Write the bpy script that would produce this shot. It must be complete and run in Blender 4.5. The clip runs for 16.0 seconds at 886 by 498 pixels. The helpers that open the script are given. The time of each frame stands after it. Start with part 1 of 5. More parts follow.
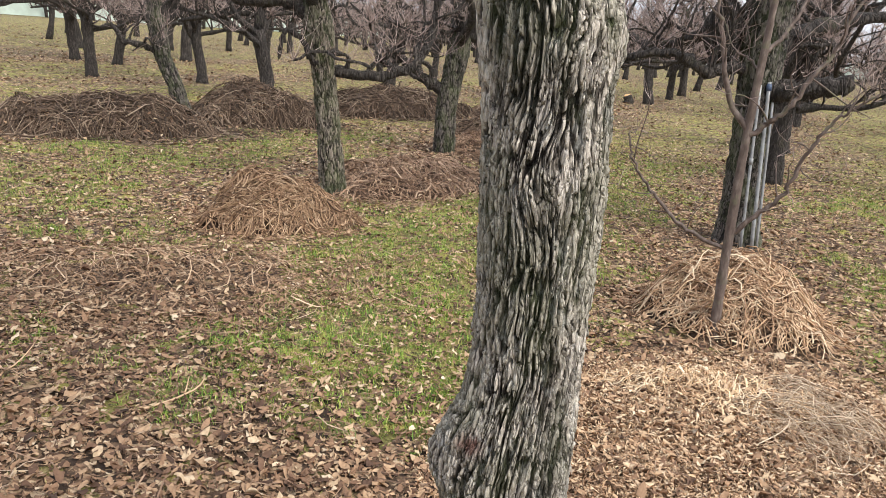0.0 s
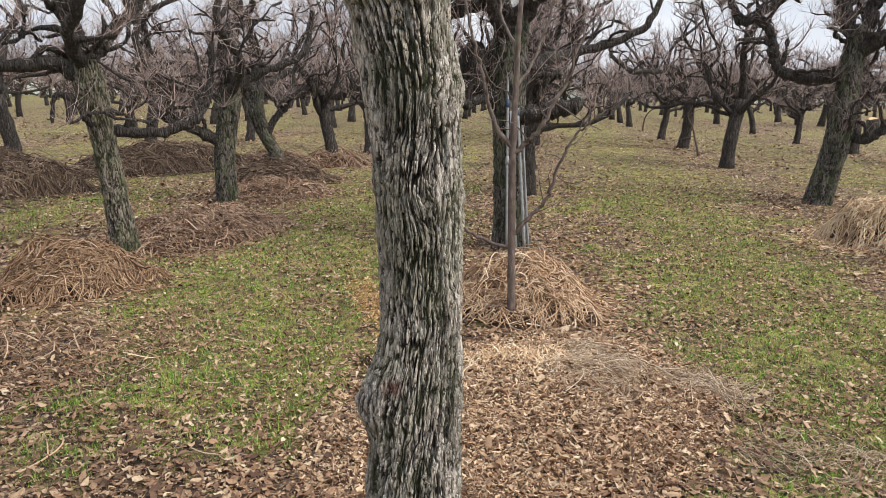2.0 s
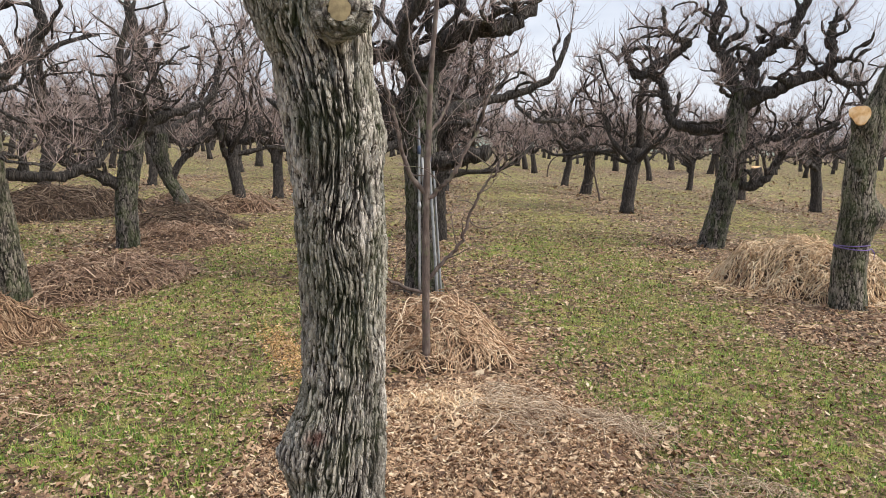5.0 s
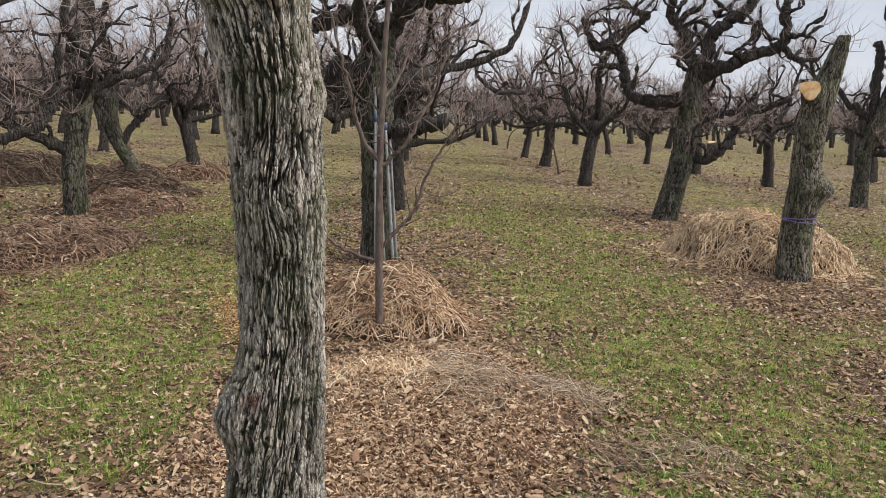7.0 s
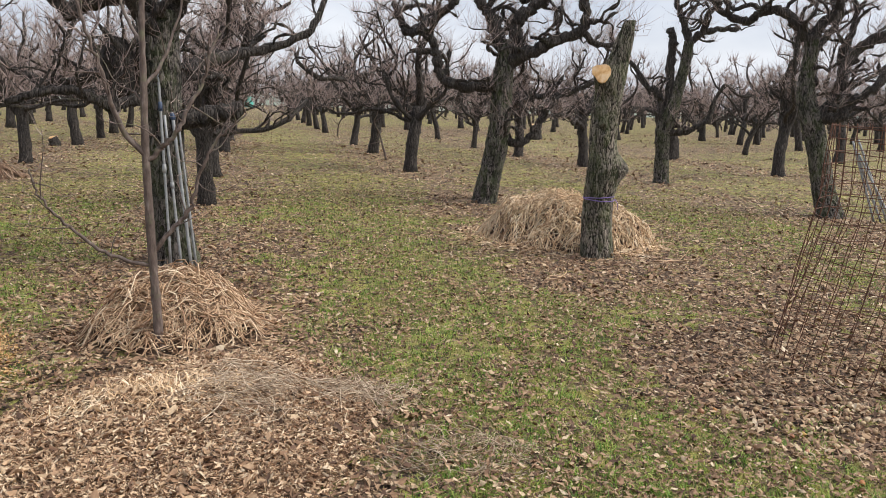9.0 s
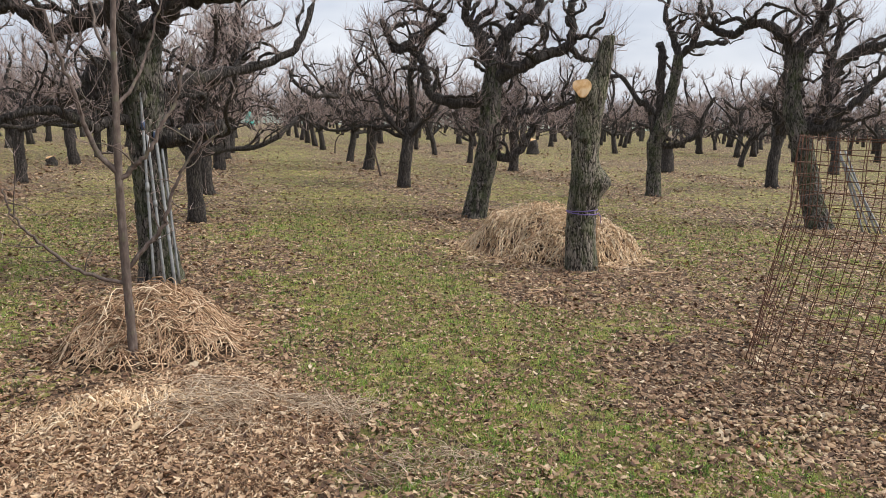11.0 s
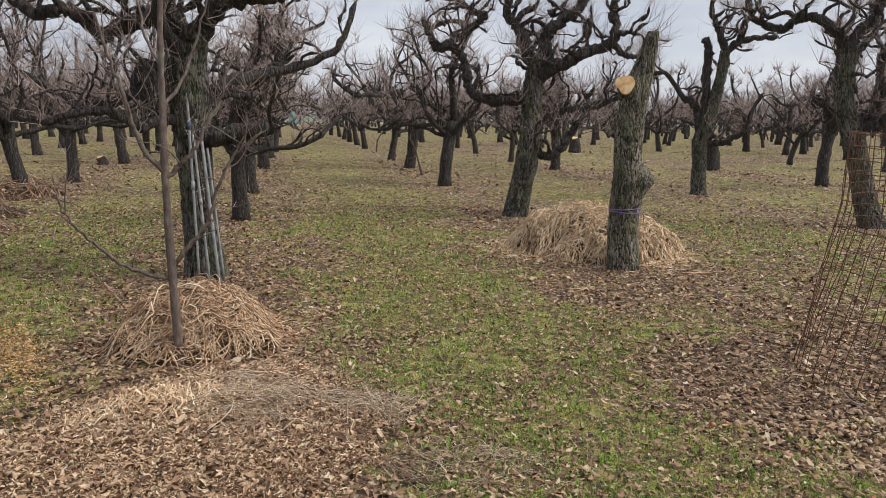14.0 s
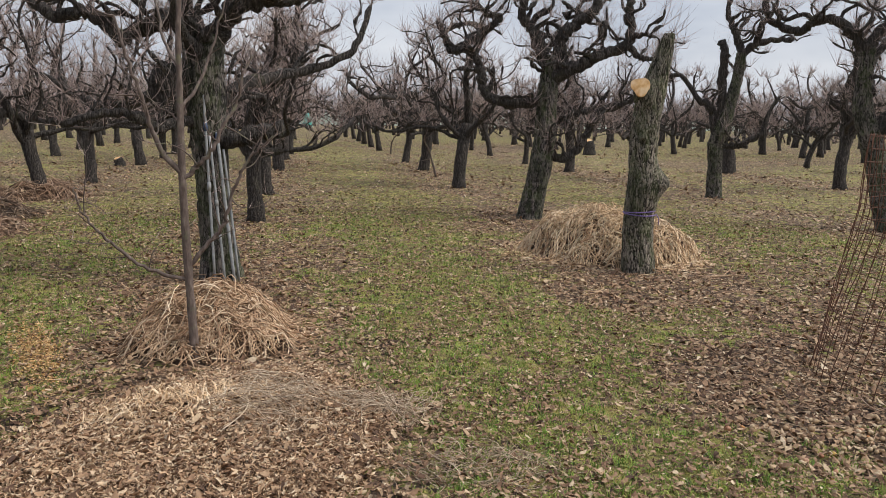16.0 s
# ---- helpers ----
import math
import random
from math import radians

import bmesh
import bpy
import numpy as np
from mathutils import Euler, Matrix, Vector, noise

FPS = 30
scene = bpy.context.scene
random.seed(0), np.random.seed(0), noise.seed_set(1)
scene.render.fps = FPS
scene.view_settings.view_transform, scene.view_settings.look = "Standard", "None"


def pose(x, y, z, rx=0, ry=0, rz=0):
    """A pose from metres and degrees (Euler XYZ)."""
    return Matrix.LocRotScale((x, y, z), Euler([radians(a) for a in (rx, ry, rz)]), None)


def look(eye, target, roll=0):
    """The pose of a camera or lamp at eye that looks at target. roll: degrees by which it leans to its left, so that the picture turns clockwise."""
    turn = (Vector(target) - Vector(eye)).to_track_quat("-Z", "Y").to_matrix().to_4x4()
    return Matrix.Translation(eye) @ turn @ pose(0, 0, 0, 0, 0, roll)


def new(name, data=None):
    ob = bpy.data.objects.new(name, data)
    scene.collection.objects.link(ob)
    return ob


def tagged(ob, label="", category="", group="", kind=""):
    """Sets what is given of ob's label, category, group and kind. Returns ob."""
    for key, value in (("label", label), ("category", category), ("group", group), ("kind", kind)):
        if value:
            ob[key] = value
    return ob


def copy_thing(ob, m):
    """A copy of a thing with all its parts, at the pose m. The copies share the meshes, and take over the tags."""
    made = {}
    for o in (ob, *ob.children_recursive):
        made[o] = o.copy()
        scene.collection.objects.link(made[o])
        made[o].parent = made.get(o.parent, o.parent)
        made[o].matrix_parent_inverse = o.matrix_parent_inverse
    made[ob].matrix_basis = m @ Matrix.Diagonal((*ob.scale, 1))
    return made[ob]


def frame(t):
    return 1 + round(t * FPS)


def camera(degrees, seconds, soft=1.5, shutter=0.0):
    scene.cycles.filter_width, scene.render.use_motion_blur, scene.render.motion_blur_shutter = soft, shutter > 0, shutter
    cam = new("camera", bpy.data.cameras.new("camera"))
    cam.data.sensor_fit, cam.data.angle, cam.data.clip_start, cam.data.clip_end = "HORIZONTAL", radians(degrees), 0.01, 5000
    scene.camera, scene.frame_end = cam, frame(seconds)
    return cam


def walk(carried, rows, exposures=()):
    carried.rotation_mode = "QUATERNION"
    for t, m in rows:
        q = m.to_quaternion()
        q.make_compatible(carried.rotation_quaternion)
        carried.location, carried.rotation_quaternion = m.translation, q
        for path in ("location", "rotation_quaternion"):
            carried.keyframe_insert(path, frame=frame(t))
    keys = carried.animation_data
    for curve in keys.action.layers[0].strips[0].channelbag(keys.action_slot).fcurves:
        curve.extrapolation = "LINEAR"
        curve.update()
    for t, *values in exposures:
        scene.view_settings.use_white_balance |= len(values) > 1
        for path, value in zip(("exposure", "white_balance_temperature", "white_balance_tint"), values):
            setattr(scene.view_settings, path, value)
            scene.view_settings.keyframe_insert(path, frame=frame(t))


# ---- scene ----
cam = camera(61.9, 16.0, soft=0.5)
PATH = [
    (0, (0.181, -0.156, 1.67), (0.082, 1.761, 1.11), 5.1),
    (0.5, (0.099, -0.378, 1.681), (0.329, 1.543, 1.174), 3.4),
    (1, (0.042, -0.61, 1.698), (0.442, 1.301, 1.265), 1.4),
    (1.5, (-0.044, -0.668, 1.703), (0.406, 1.236, 1.287), 0.7),
    (2, (-0.127, -0.661, 1.684), (0.367, 1.23, 1.259), 1.1),
    (2.5, (-0.167, -0.672, 1.692), (0.391, 1.206, 1.291), 1.6),
    (3, (-0.175, -0.676, 1.698), (0.452, 1.188, 1.333), 1.9),
    (3.5, (-0.171, -0.666, 1.696), (0.532, 1.174, 1.353), 2.2),
    (4, (-0.164, -0.667, 1.691), (0.591, 1.156, 1.363), 2.1),
    (4.5, (-0.163, -0.66, 1.689), (0.584, 1.17, 1.383), 1.9),
    (4.7, (-0.163, -0.662, 1.69), (0.567, 1.176, 1.391), 1.8),
    (6.8, (-0.137, -0.647, 1.666), (0.635, 1.163, 1.309), 2.5),
    (7, (-0.11, -0.67, 1.664), (0.715, 1.113, 1.293), 2.8),
    (7.5, (0.019, -0.707, 1.657), (0.952, 1.016, 1.256), 3.0),
    (8, (0.087, -0.667, 1.65), (1.122, 0.995, 1.241), 3.0),
    (8.5, (0.183, -0.569, 1.664), (1.322, 1.025, 1.261), 2.9),
    (9, (0.331, -0.618, 1.672), (1.515, 0.946, 1.284), 2.0),
    (9.2, (0.379, -0.643, 1.655), (1.567, 0.92, 1.27), 1.7),
    (11.5, (0.47, -0.78, 1.681), (1.645, 0.803, 1.345), 1.3),
    (12, (0.468, -0.783, 1.677), (1.618, 0.82, 1.347), 1.2),
    (12.5, (0.46, -0.786, 1.679), (1.588, 0.831, 1.342), 1.2),
    (13, (0.468, -0.777, 1.68), (1.582, 0.847, 1.334), 1.2),
    (13.5, (0.467, -0.765, 1.672), (1.573, 0.864, 1.322), 1.2),
    (14, (0.479, -0.769, 1.673), (1.571, 0.869, 1.32), 1.0),
    (14.5, (0.473, -0.762, 1.668), (1.557, 0.882, 1.315), 1.0),
    (15, (0.467, -0.772, 1.671), (1.543, 0.876, 1.316), 1.0),
    (15.5, (0.466, -0.772, 1.672), (1.537, 0.88, 1.317), 0.9),
    (16, (0.469, -0.774, 1.672), (1.531, 0.885, 1.324), 1.1),
]
BASE_STOPS = 0.84
STOPS = [(0, 0.55), (1, 0.7), (1.5, 0.44), (2, 0.3), (3.5, 0.27), (4.2, 0.3), (4.5, 0.38), (7, 0.08), (8, 0.04), (9, 0.24), (11.5, 0.14), (12, 0.03), (13, 0.0), (16, -0.05)]
walk(cam, [(t, look(eye, target, roll)) for t, eye, target, roll in PATH], [(t, BASE_STOPS + s) for t, s in STOPS])

# ---------- light ----------
SUN_EL, SUN_AZ = 48.0, 130.0
world = bpy.data.worlds.new("overcast_sky")
scene.world = world
world.use_nodes = True
wt = world.node_tree
wt.nodes.clear()


def nd(tree, kind, **kw):
    n = tree.nodes.new(kind)
    for k, v in kw.items():
        if k in n.inputs:
            n.inputs[k].default_value = v
        elif k == "blend_type":
            n.blend_type = v
        elif k == "data_type":
            n.data_type = v
        elif k == "operation":
            n.operation = v
        elif k == "sky_type":
            n.sky_type = v
        elif k == "attribute_name":
            n.attribute_name = v
        elif k == "feature":
            n.feature = v
    return n


w_sky = nd(wt, "ShaderNodeTexSky", sky_type="NISHITA")
w_sky.sun_disc = False
w_sky.sun_elevation, w_sky.sun_rotation = radians(SUN_EL), radians(SUN_AZ)
w_sky.dust_density = 3.0
w_co = nd(wt, "ShaderNodeTexCoord")
w_map = nd(wt, "ShaderNodeMapping", Scale=(1.0, 1.0, 3.0))
w_noise = nd(wt, "ShaderNodeTexNoise", Scale=2.2, Detail=5.0, Roughness=0.55)
w_ramp = nd(wt, "ShaderNodeValToRGB")
w_ramp.color_ramp.elements[0].position, w_ramp.color_ramp.elements[0].color = 0.34, (2.95, 3.2, 3.75, 1)
w_ramp.color_ramp.elements[1].position, w_ramp.color_ramp.elements[1].color = 0.66, (4.75, 4.85, 5.15, 1)
w_mix = nd(wt, "ShaderNodeMix", data_type="RGBA")
w_mix.inputs[0].default_value = 0.88
w_bg = nd(wt, "ShaderNodeBackground", Strength=0.1)
w_out = nd(wt, "ShaderNodeOutputWorld")
wt.links.new(w_co.outputs["Generated"], w_map.inputs[0])
wt.links.new(w_map.outputs[0], w_noise.inputs["Vector"])
wt.links.new(w_noise.outputs[0], w_ramp.inputs[0])
wt.links.new(w_sky.outputs[0], w_mix.inputs[6])
wt.links.new(w_ramp.outputs[0], w_mix.inputs[7])
wt.links.new(w_mix.outputs[2], w_bg.inputs[0])
wt.links.new(w_bg.outputs[0], w_out.inputs[0])

sun = new("sun", bpy.data.lights.new("sun", "SUN"))
sun.data.energy, sun.data.angle, sun.data.color = 1.5, radians(35), (1.0, 0.94, 0.84)
sa, se = radians(SUN_AZ), radians(SUN_EL)
sun.matrix_basis = look((0, 0, 20), Vector((0, 0, 20)) - Vector((math.sin(sa) * math.cos(se), math.cos(sa) * math.cos(se), math.sin(se))))

# ---------- materials ----------


def material(name, build, rough=0.9, metal=0.0):
    m = bpy.data.materials.new(name)
    m.use_nodes = True
    t = m.node_tree
    p = t.nodes["Principled BSDF"]
    p.inputs["Roughness"].default_value, p.inputs["Metallic"].default_value = rough, metal
    build(t, p)
    return m


def ramp(t, fac, *stops):
    r = t.nodes.new("ShaderNodeValToRGB")
    while len(r.color_ramp.elements) < len(stops):
        r.color_ramp.elements.new(0.5)
    for e, (pos, c) in zip(r.color_ramp.elements, stops):
        e.position, e.color = pos, (*c, 1)
    t.links.new(fac, r.inputs[0])
    return r.outputs[0]


def blend(t, fac, a, b, kind="MIX"):
    m = nd(t, "ShaderNodeMix", data_type="RGBA", blend_type=kind)
    for i, v in ((0, fac), (6, a), (7, b)):
        if isinstance(v, (int, float)):
            m.inputs[i].default_value = v
        elif isinstance(v, tuple):
            m.inputs[i].default_value = (*v, 1)
        else:
            t.links.new(v, m.inputs[i])
    return m.outputs[2]


def coords(t, scale=(1, 1, 1), which="Object"):
    c, m = nd(t, "ShaderNodeTexCoord"), nd(t, "ShaderNodeMapping", Scale=scale)
    t.links.new(c.outputs[which], m.inputs[0])
    return m.outputs[0]


def noisy(t, vec, scale, detail=4.0, rough=0.6, distortion=0.0):
    n = nd(t, "ShaderNodeTexNoise", Scale=scale, Detail=detail, Roughness=rough, Distortion=distortion)
    t.links.new(vec, n.inputs["Vector"])
    return n.outputs[0]


def bump(t, p, height, strength, distance):
    b = nd(t, "ShaderNodeBump", Strength=strength, Distance=distance)
    t.links.new(height, b.inputs["Height"])
    t.links.new(b.outputs[0], p.inputs["Normal"])


def window_of(t, fac, lo, hi):
    m = nd(t, "ShaderNodeMapRange")
    m.inputs["From Min"].default_value, m.inputs["From Max"].default_value = lo, hi
    t.links.new(fac, m.inputs[0])
    return m.outputs[0]


def bark_old(t, p):
    v = coords(t, (1, 1, 0.22))
    fine, big = noisy(t, v, 38, 6, 0.7, 0.6), noisy(t, coords(t), 5, 3)
    vo = nd(t, "ShaderNodeTexVoronoi", Scale=34.0, feature="DISTANCE_TO_EDGE")
    t.links.new(v, vo.inputs["Vector"])
    c = ramp(t, fine, (0.32, (0.02, 0.017, 0.016)), (0.52, (0.064, 0.054, 0.049)), (0.7, (0.22, 0.19, 0.168)))
    moss = window_of(t, noisy(t, coords(t), 3.1, 5, 0.65), 0.56, 0.72)
    c = blend(t, moss, c, blend(t, 0.55, c, (0.085, 0.088, 0.035)))
    c = blend(t, window_of(t, big, 0.35, 0.7), c, blend(t, 0.45, c, (0.03, 0.027, 0.027)))
    t.links.new(c, p.inputs["Base Color"])
    h = nd(t, "ShaderNodeMath", operation="ADD")
    t.links.new(fine, h.inputs[0])
    t.links.new(window_of(t, vo.outputs["Distance"], 0.0, 0.18), h.inputs[1])
    bump(t, p, h.outputs[0], 0.9, 0.03)


def furrowed(deep, middle, top, moss_share, modelled=0.6, fine_scale=80.0):
    """Bark in plates: weathered grey tops, brown furrows darkened with painted crevice shade, moss. modelled: weight of
    the modelled plates against finer flakes.
    """
    def build(t, p):
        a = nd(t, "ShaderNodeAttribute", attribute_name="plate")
        v = coords(t, (1, 1, 0.17))
        wn = nd(t, "ShaderNodeTexNoise", Scale=30.0, Detail=3.0)
        t.links.new(v, wn.inputs["Vector"])
        w = nd(t, "ShaderNodeMix", data_type="RGBA", blend_type="LINEAR_LIGHT")
        w.inputs[0].default_value = 0.012
        t.links.new(v, w.inputs[6])
        t.links.new(wn.outputs["Color"], w.inputs[7])
        edge = nd(t, "ShaderNodeTexVoronoi", Scale=fine_scale, feature="DISTANCE_TO_EDGE")
        tint = nd(t, "ShaderNodeTexVoronoi", Scale=fine_scale)
        sep = nd(t, "ShaderNodeSeparateColor")
        t.links.new(w.outputs[2], edge.inputs["Vector"])
        t.links.new(w.outputs[2], tint.inputs["Vector"])
        t.links.new(tint.outputs["Color"], sep.inputs[0])
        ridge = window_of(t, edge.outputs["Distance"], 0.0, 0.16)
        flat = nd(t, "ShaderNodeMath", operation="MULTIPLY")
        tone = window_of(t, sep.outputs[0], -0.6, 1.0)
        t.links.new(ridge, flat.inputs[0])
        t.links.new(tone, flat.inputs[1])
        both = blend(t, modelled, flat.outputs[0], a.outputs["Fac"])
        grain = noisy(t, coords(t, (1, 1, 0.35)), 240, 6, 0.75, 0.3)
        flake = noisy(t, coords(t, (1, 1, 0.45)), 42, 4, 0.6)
        # the deep stop puts furrow shade into the colour, on top of bark brown
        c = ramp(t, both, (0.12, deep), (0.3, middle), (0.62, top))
        c = blend(t, 0.7, c, ramp(t, grain, (0.28, (0.25, 0.23, 0.22)), (0.5, (0.72, 0.69, 0.66)), (0.72, (1, 1, 1))), "MULTIPLY")
        c = blend(t, window_of(t, flake, 0.52, 0.7), c, blend(t, 0.4, c, tuple(min(1.0, 1.3 * k) for k in top)))
        moss = window_of(t, noisy(t, coords(t, (1, 1, 0.5)), 7.5, 6, 0.7, 0.4), 0.45, 0.6)
        c = blend(t, moss, c, blend(t, moss_share, c, blend(t, 0.55, c, (0.1, 0.135, 0.04))))
        stain = window_of(t, noisy(t, coords(t, (1, 1, 0.4)), 5.2, 5, 0.6, 0.5), 0.48, 0.66)
        c = blend(t, stain, c, blend(t, 0.66, c, (0.02, 0.026, 0.012)))
        r = nd(t, "ShaderNodeAttribute", attribute_name="rust")
        c = blend(t, r.outputs["Fac"], c, (0.16, 0.05, 0.035))
        t.links.new(c, p.inputs["Base Color"])
        hsum = nd(t, "ShaderNodeMath", operation="MULTIPLY_ADD")
        hsum.inputs[1].default_value = 0.5
        t.links.new(grain, hsum.inputs[0])
        t.links.new(ridge, hsum.inputs[2])
        bump(t, p, hsum.outputs[0], 0.85, 0.01)
    return build


def bark_young(t, p):
    v = coords(t, (1, 1, 0.3))
    n = noisy(t, v, 40, 4)
    c = ramp(t, n, (0.3, (0.07, 0.05, 0.042)), (0.55, (0.145, 0.108, 0.093)), (0.75, (0.25, 0.205, 0.18)))
    moss = window_of(t, noisy(t, coords(t), 9, 4), 0.55, 0.7)
    c = blend(t, moss, c, (0.14, 0.135, 0.085))
    t.links.new(c, p.inputs["Base Color"])
    bump(t, p, n, 0.5, 0.01)


def island(stops, rough_noise=60.0, soil=0.55):
    def build(t, p):
        g = nd(t, "ShaderNodeNewGeometry")
        c = ramp(t, g.outputs["Random Per Island"], *stops)
        n = noisy(t, coords(t), rough_noise, 3)
        c = blend(t, soil, c, ramp(t, n, (0.3, (0.42, 0.4, 0.38)), (0.62, (1, 1, 1))), "MULTIPLY")
        t.links.new(c, p.inputs["Base Color"])
        bump(t, p, n, 0.25, 0.004)
    return build


def per_object(stops, rough_noise):
    def build(t, p):
        o = nd(t, "ShaderNodeObjectInfo")
        n = noisy(t, coords(t), rough_noise * 3, 3)
        c = blend(t, 0.5, ramp(t, o.outputs["Random"], *stops), ramp(t, n, (0.35, (0.4, 0.33, 0.27)), (0.6, (1, 1, 1))), "MULTIPLY")
        t.links.new(c, p.inputs["Base Color"])
    return build


def soil_and_grass(t, p):
    a = nd(t, "ShaderNodeAttribute", attribute_name="turf")
    v = coords(t)
    warp = nd(t, "ShaderNodeMix", data_type="RGBA")
    warp.inputs[0].default_value = 0.02
    wn = nd(t, "ShaderNodeTexNoise", Scale=25.0, Detail=3.0)
    t.links.new(v, wn.inputs["Vector"])
    t.links.new(v, warp.inputs[6])
    t.links.new(wn.outputs["Color"], warp.inputs[7])

    def flakes(scale):
        k = nd(t, "ShaderNodeTexVoronoi", Scale=scale)
        t.links.new(warp.outputs[2], k.inputs["Vector"])
        sep = nd(t, "ShaderNodeSeparateColor")
        t.links.new(k.outputs["Color"], sep.inputs[0])
        return sep.outputs[0], sep.outputs[1], k.outputs["Distance"]
    f1, g1, d1 = flakes(26.0)
    f2, g2, d2 = flakes(60.0)
    f4, g4, d4 = flakes(15.0)
    n2, n3 = noisy(t, v, 140, 4, 0.75), noisy(t, v, 1.3, 5)
    litter = ramp(t, f1, (0.0, (0.035, 0.021, 0.014)), (0.35, (0.11, 0.067, 0.042)), (0.62, (0.25, 0.16, 0.1)), (0.85, (0.48, 0.335, 0.215)), (1.0, (0.68, 0.53, 0.37)))
    shred = ramp(t, f2, (0.0, (0.03, 0.018, 0.012)), (0.45, (0.1, 0.062, 0.038)), (0.8, (0.24, 0.16, 0.095)), (1.0, (0.5, 0.37, 0.23)))
    litter = blend(t, window_of(t, g1, 0.45, 0.5), shred, litter)
    f3, g3, d3 = flakes(7.0)
    litter = blend(t, 0.75, litter, ramp(t, f3, (0.0, (0.35, 0.32, 0.3)), (1.0, (1.35, 1.35, 1.35))), "MULTIPLY")
    turf = ramp(t, n2, (0.32, (0.03, 0.032, 0.01)), (0.5, (0.215, 0.222, 0.055)), (0.68, (0.5, 0.47, 0.15)))
    turf = blend(t, window_of(t, n3, 0.38, 0.62), turf, blend(t, 0.35, turf, (0.25, 0.19, 0.08)))
    turf = blend(t, 0.8, turf, ramp(t, g3, (0.0, (0.35, 0.34, 0.32)), (0.5, (1, 1, 1)), (1.0, (1.5, 1.4, 1.3))), "MULTIPLY")
    # share of ground under leaves, by single flakes
    s = nd(t, "ShaderNodeMath", operation="SUBTRACT")
    t.links.new(a.outputs["Fac"], s.inputs[0])
    m = nd(t, "ShaderNodeMath", operation="MULTIPLY_ADD")
    m.inputs[1].default_value, m.inputs[2].default_value = 1.15, -0.02
    t.links.new(g4, m.inputs[0])
    t.links.new(m.outputs[0], s.inputs[1])
    c = blend(t, window_of(t, s.outputs[0], -0.06, 0.06), litter, turf)
    t.links.new(c, p.inputs["Base Color"])
    hs = nd(t, "ShaderNodeMath", operation="ADD")
    t.links.new(d1, hs.inputs[0])
    t.links.new(n2, hs.inputs[1])
    bump(t, p, hs.outputs[0], 0.55, 0.02)


def plain(colour, scale=30.0, spread=0.35, bumps=0.2):
    def build(t, p):
        n = noisy(t, coords(t), scale, 5)
        lo, hi = tuple(c * (1 - spread) for c in colour), tuple(min(1, c * (1 + spread)) for c in colour)
        t.links.new(ramp(t, n, (0.3, lo), (0.7, hi)), p.inputs["Base Color"])
        bump(t, p, n, bumps, 0.01)
    return build


def cut_wood(t, p):
    n = noisy(t, coords(t), 22, 5, 0.7)
    c = ramp(t, n, (0.3, (0.5, 0.25, 0.09)), (0.5, (0.7, 0.42, 0.18)), (0.7, (0.8, 0.56, 0.3)))
    c = blend(t, window_of(t, noisy(t, coords(t), 9, 3), 0.45, 0.65), c, blend(t, 0.5, c, (0.82, 0.66, 0.46)))
    t.links.new(c, p.inputs["Base Color"])


LEAF_COLOURS = ((0.0, (0.07, 0.036, 0.022)), (0.2, (0.18, 0.098, 0.058)), (0.5, (0.34, 0.205, 0.12)), (0.8, (0.5, 0.34, 0.21)), (0.95, (0.62, 0.47, 0.31)), (1.0, (0.76, 0.63, 0.46)))
M_BARK = material("old_bark", bark_old, 0.92)
# first colour of each furrowed bark: furrow brown with crevice shade painted in
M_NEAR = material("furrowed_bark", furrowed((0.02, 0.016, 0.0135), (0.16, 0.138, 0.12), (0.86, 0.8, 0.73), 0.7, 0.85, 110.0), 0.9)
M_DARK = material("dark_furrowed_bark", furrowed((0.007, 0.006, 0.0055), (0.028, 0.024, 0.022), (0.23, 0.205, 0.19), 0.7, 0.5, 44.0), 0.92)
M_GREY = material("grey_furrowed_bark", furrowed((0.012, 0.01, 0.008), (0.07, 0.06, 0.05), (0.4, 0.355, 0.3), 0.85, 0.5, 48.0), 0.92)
M_YOUNG = material("young_bark", bark_young, 0.75)
M_TWIG = material("twig_bark", island(((0.0, (0.19, 0.14, 0.13)), (0.6, (0.4, 0.305, 0.28)), (1.0, (0.6, 0.5, 0.46))), 20), 0.8)
M_LEAF = material("dead_leaf", island(LEAF_COLOURS, 70), 0.75)
M_GRASS = material("grass_blade", island(((0.0, (0.05, 0.13, 0.015)), (0.4, (0.17, 0.34, 0.036)), (0.75, (0.34, 0.49, 0.07)), (1.0, (0.56, 0.55, 0.17))), 40), 0.6)
M_TURF = material("olive_turf", island(((0.0, (0.05, 0.06, 0.014)), (0.35, (0.16, 0.18, 0.036)), (0.7, (0.34, 0.34, 0.075)), (1.0, (0.58, 0.48, 0.22))), 40), 0.7)
M_STRAW = material("pale_straw", island(((0.0, (0.14, 0.078, 0.044)), (0.25, (0.42, 0.255, 0.15)), (0.65, (0.68, 0.47, 0.3)), (1.0, (0.85, 0.69, 0.5))), 40, 0.2), 0.7)
M_GOLD = material("fresh_straw", island(((0.0, (0.36, 0.21, 0.115)), (0.3, (0.72, 0.5, 0.3)), (0.7, (0.86, 0.66, 0.44)), (1.0, (0.9, 0.77, 0.58))), 40, 0.12), 0.7)
M_DUSK = material("dark_weathered_reed", island(((0.0, (0.04, 0.026, 0.018)), (0.4, (0.12, 0.078, 0.054)), (0.8, (0.23, 0.16, 0.112)), (1.0, (0.42, 0.33, 0.25))), 40), 0.85)
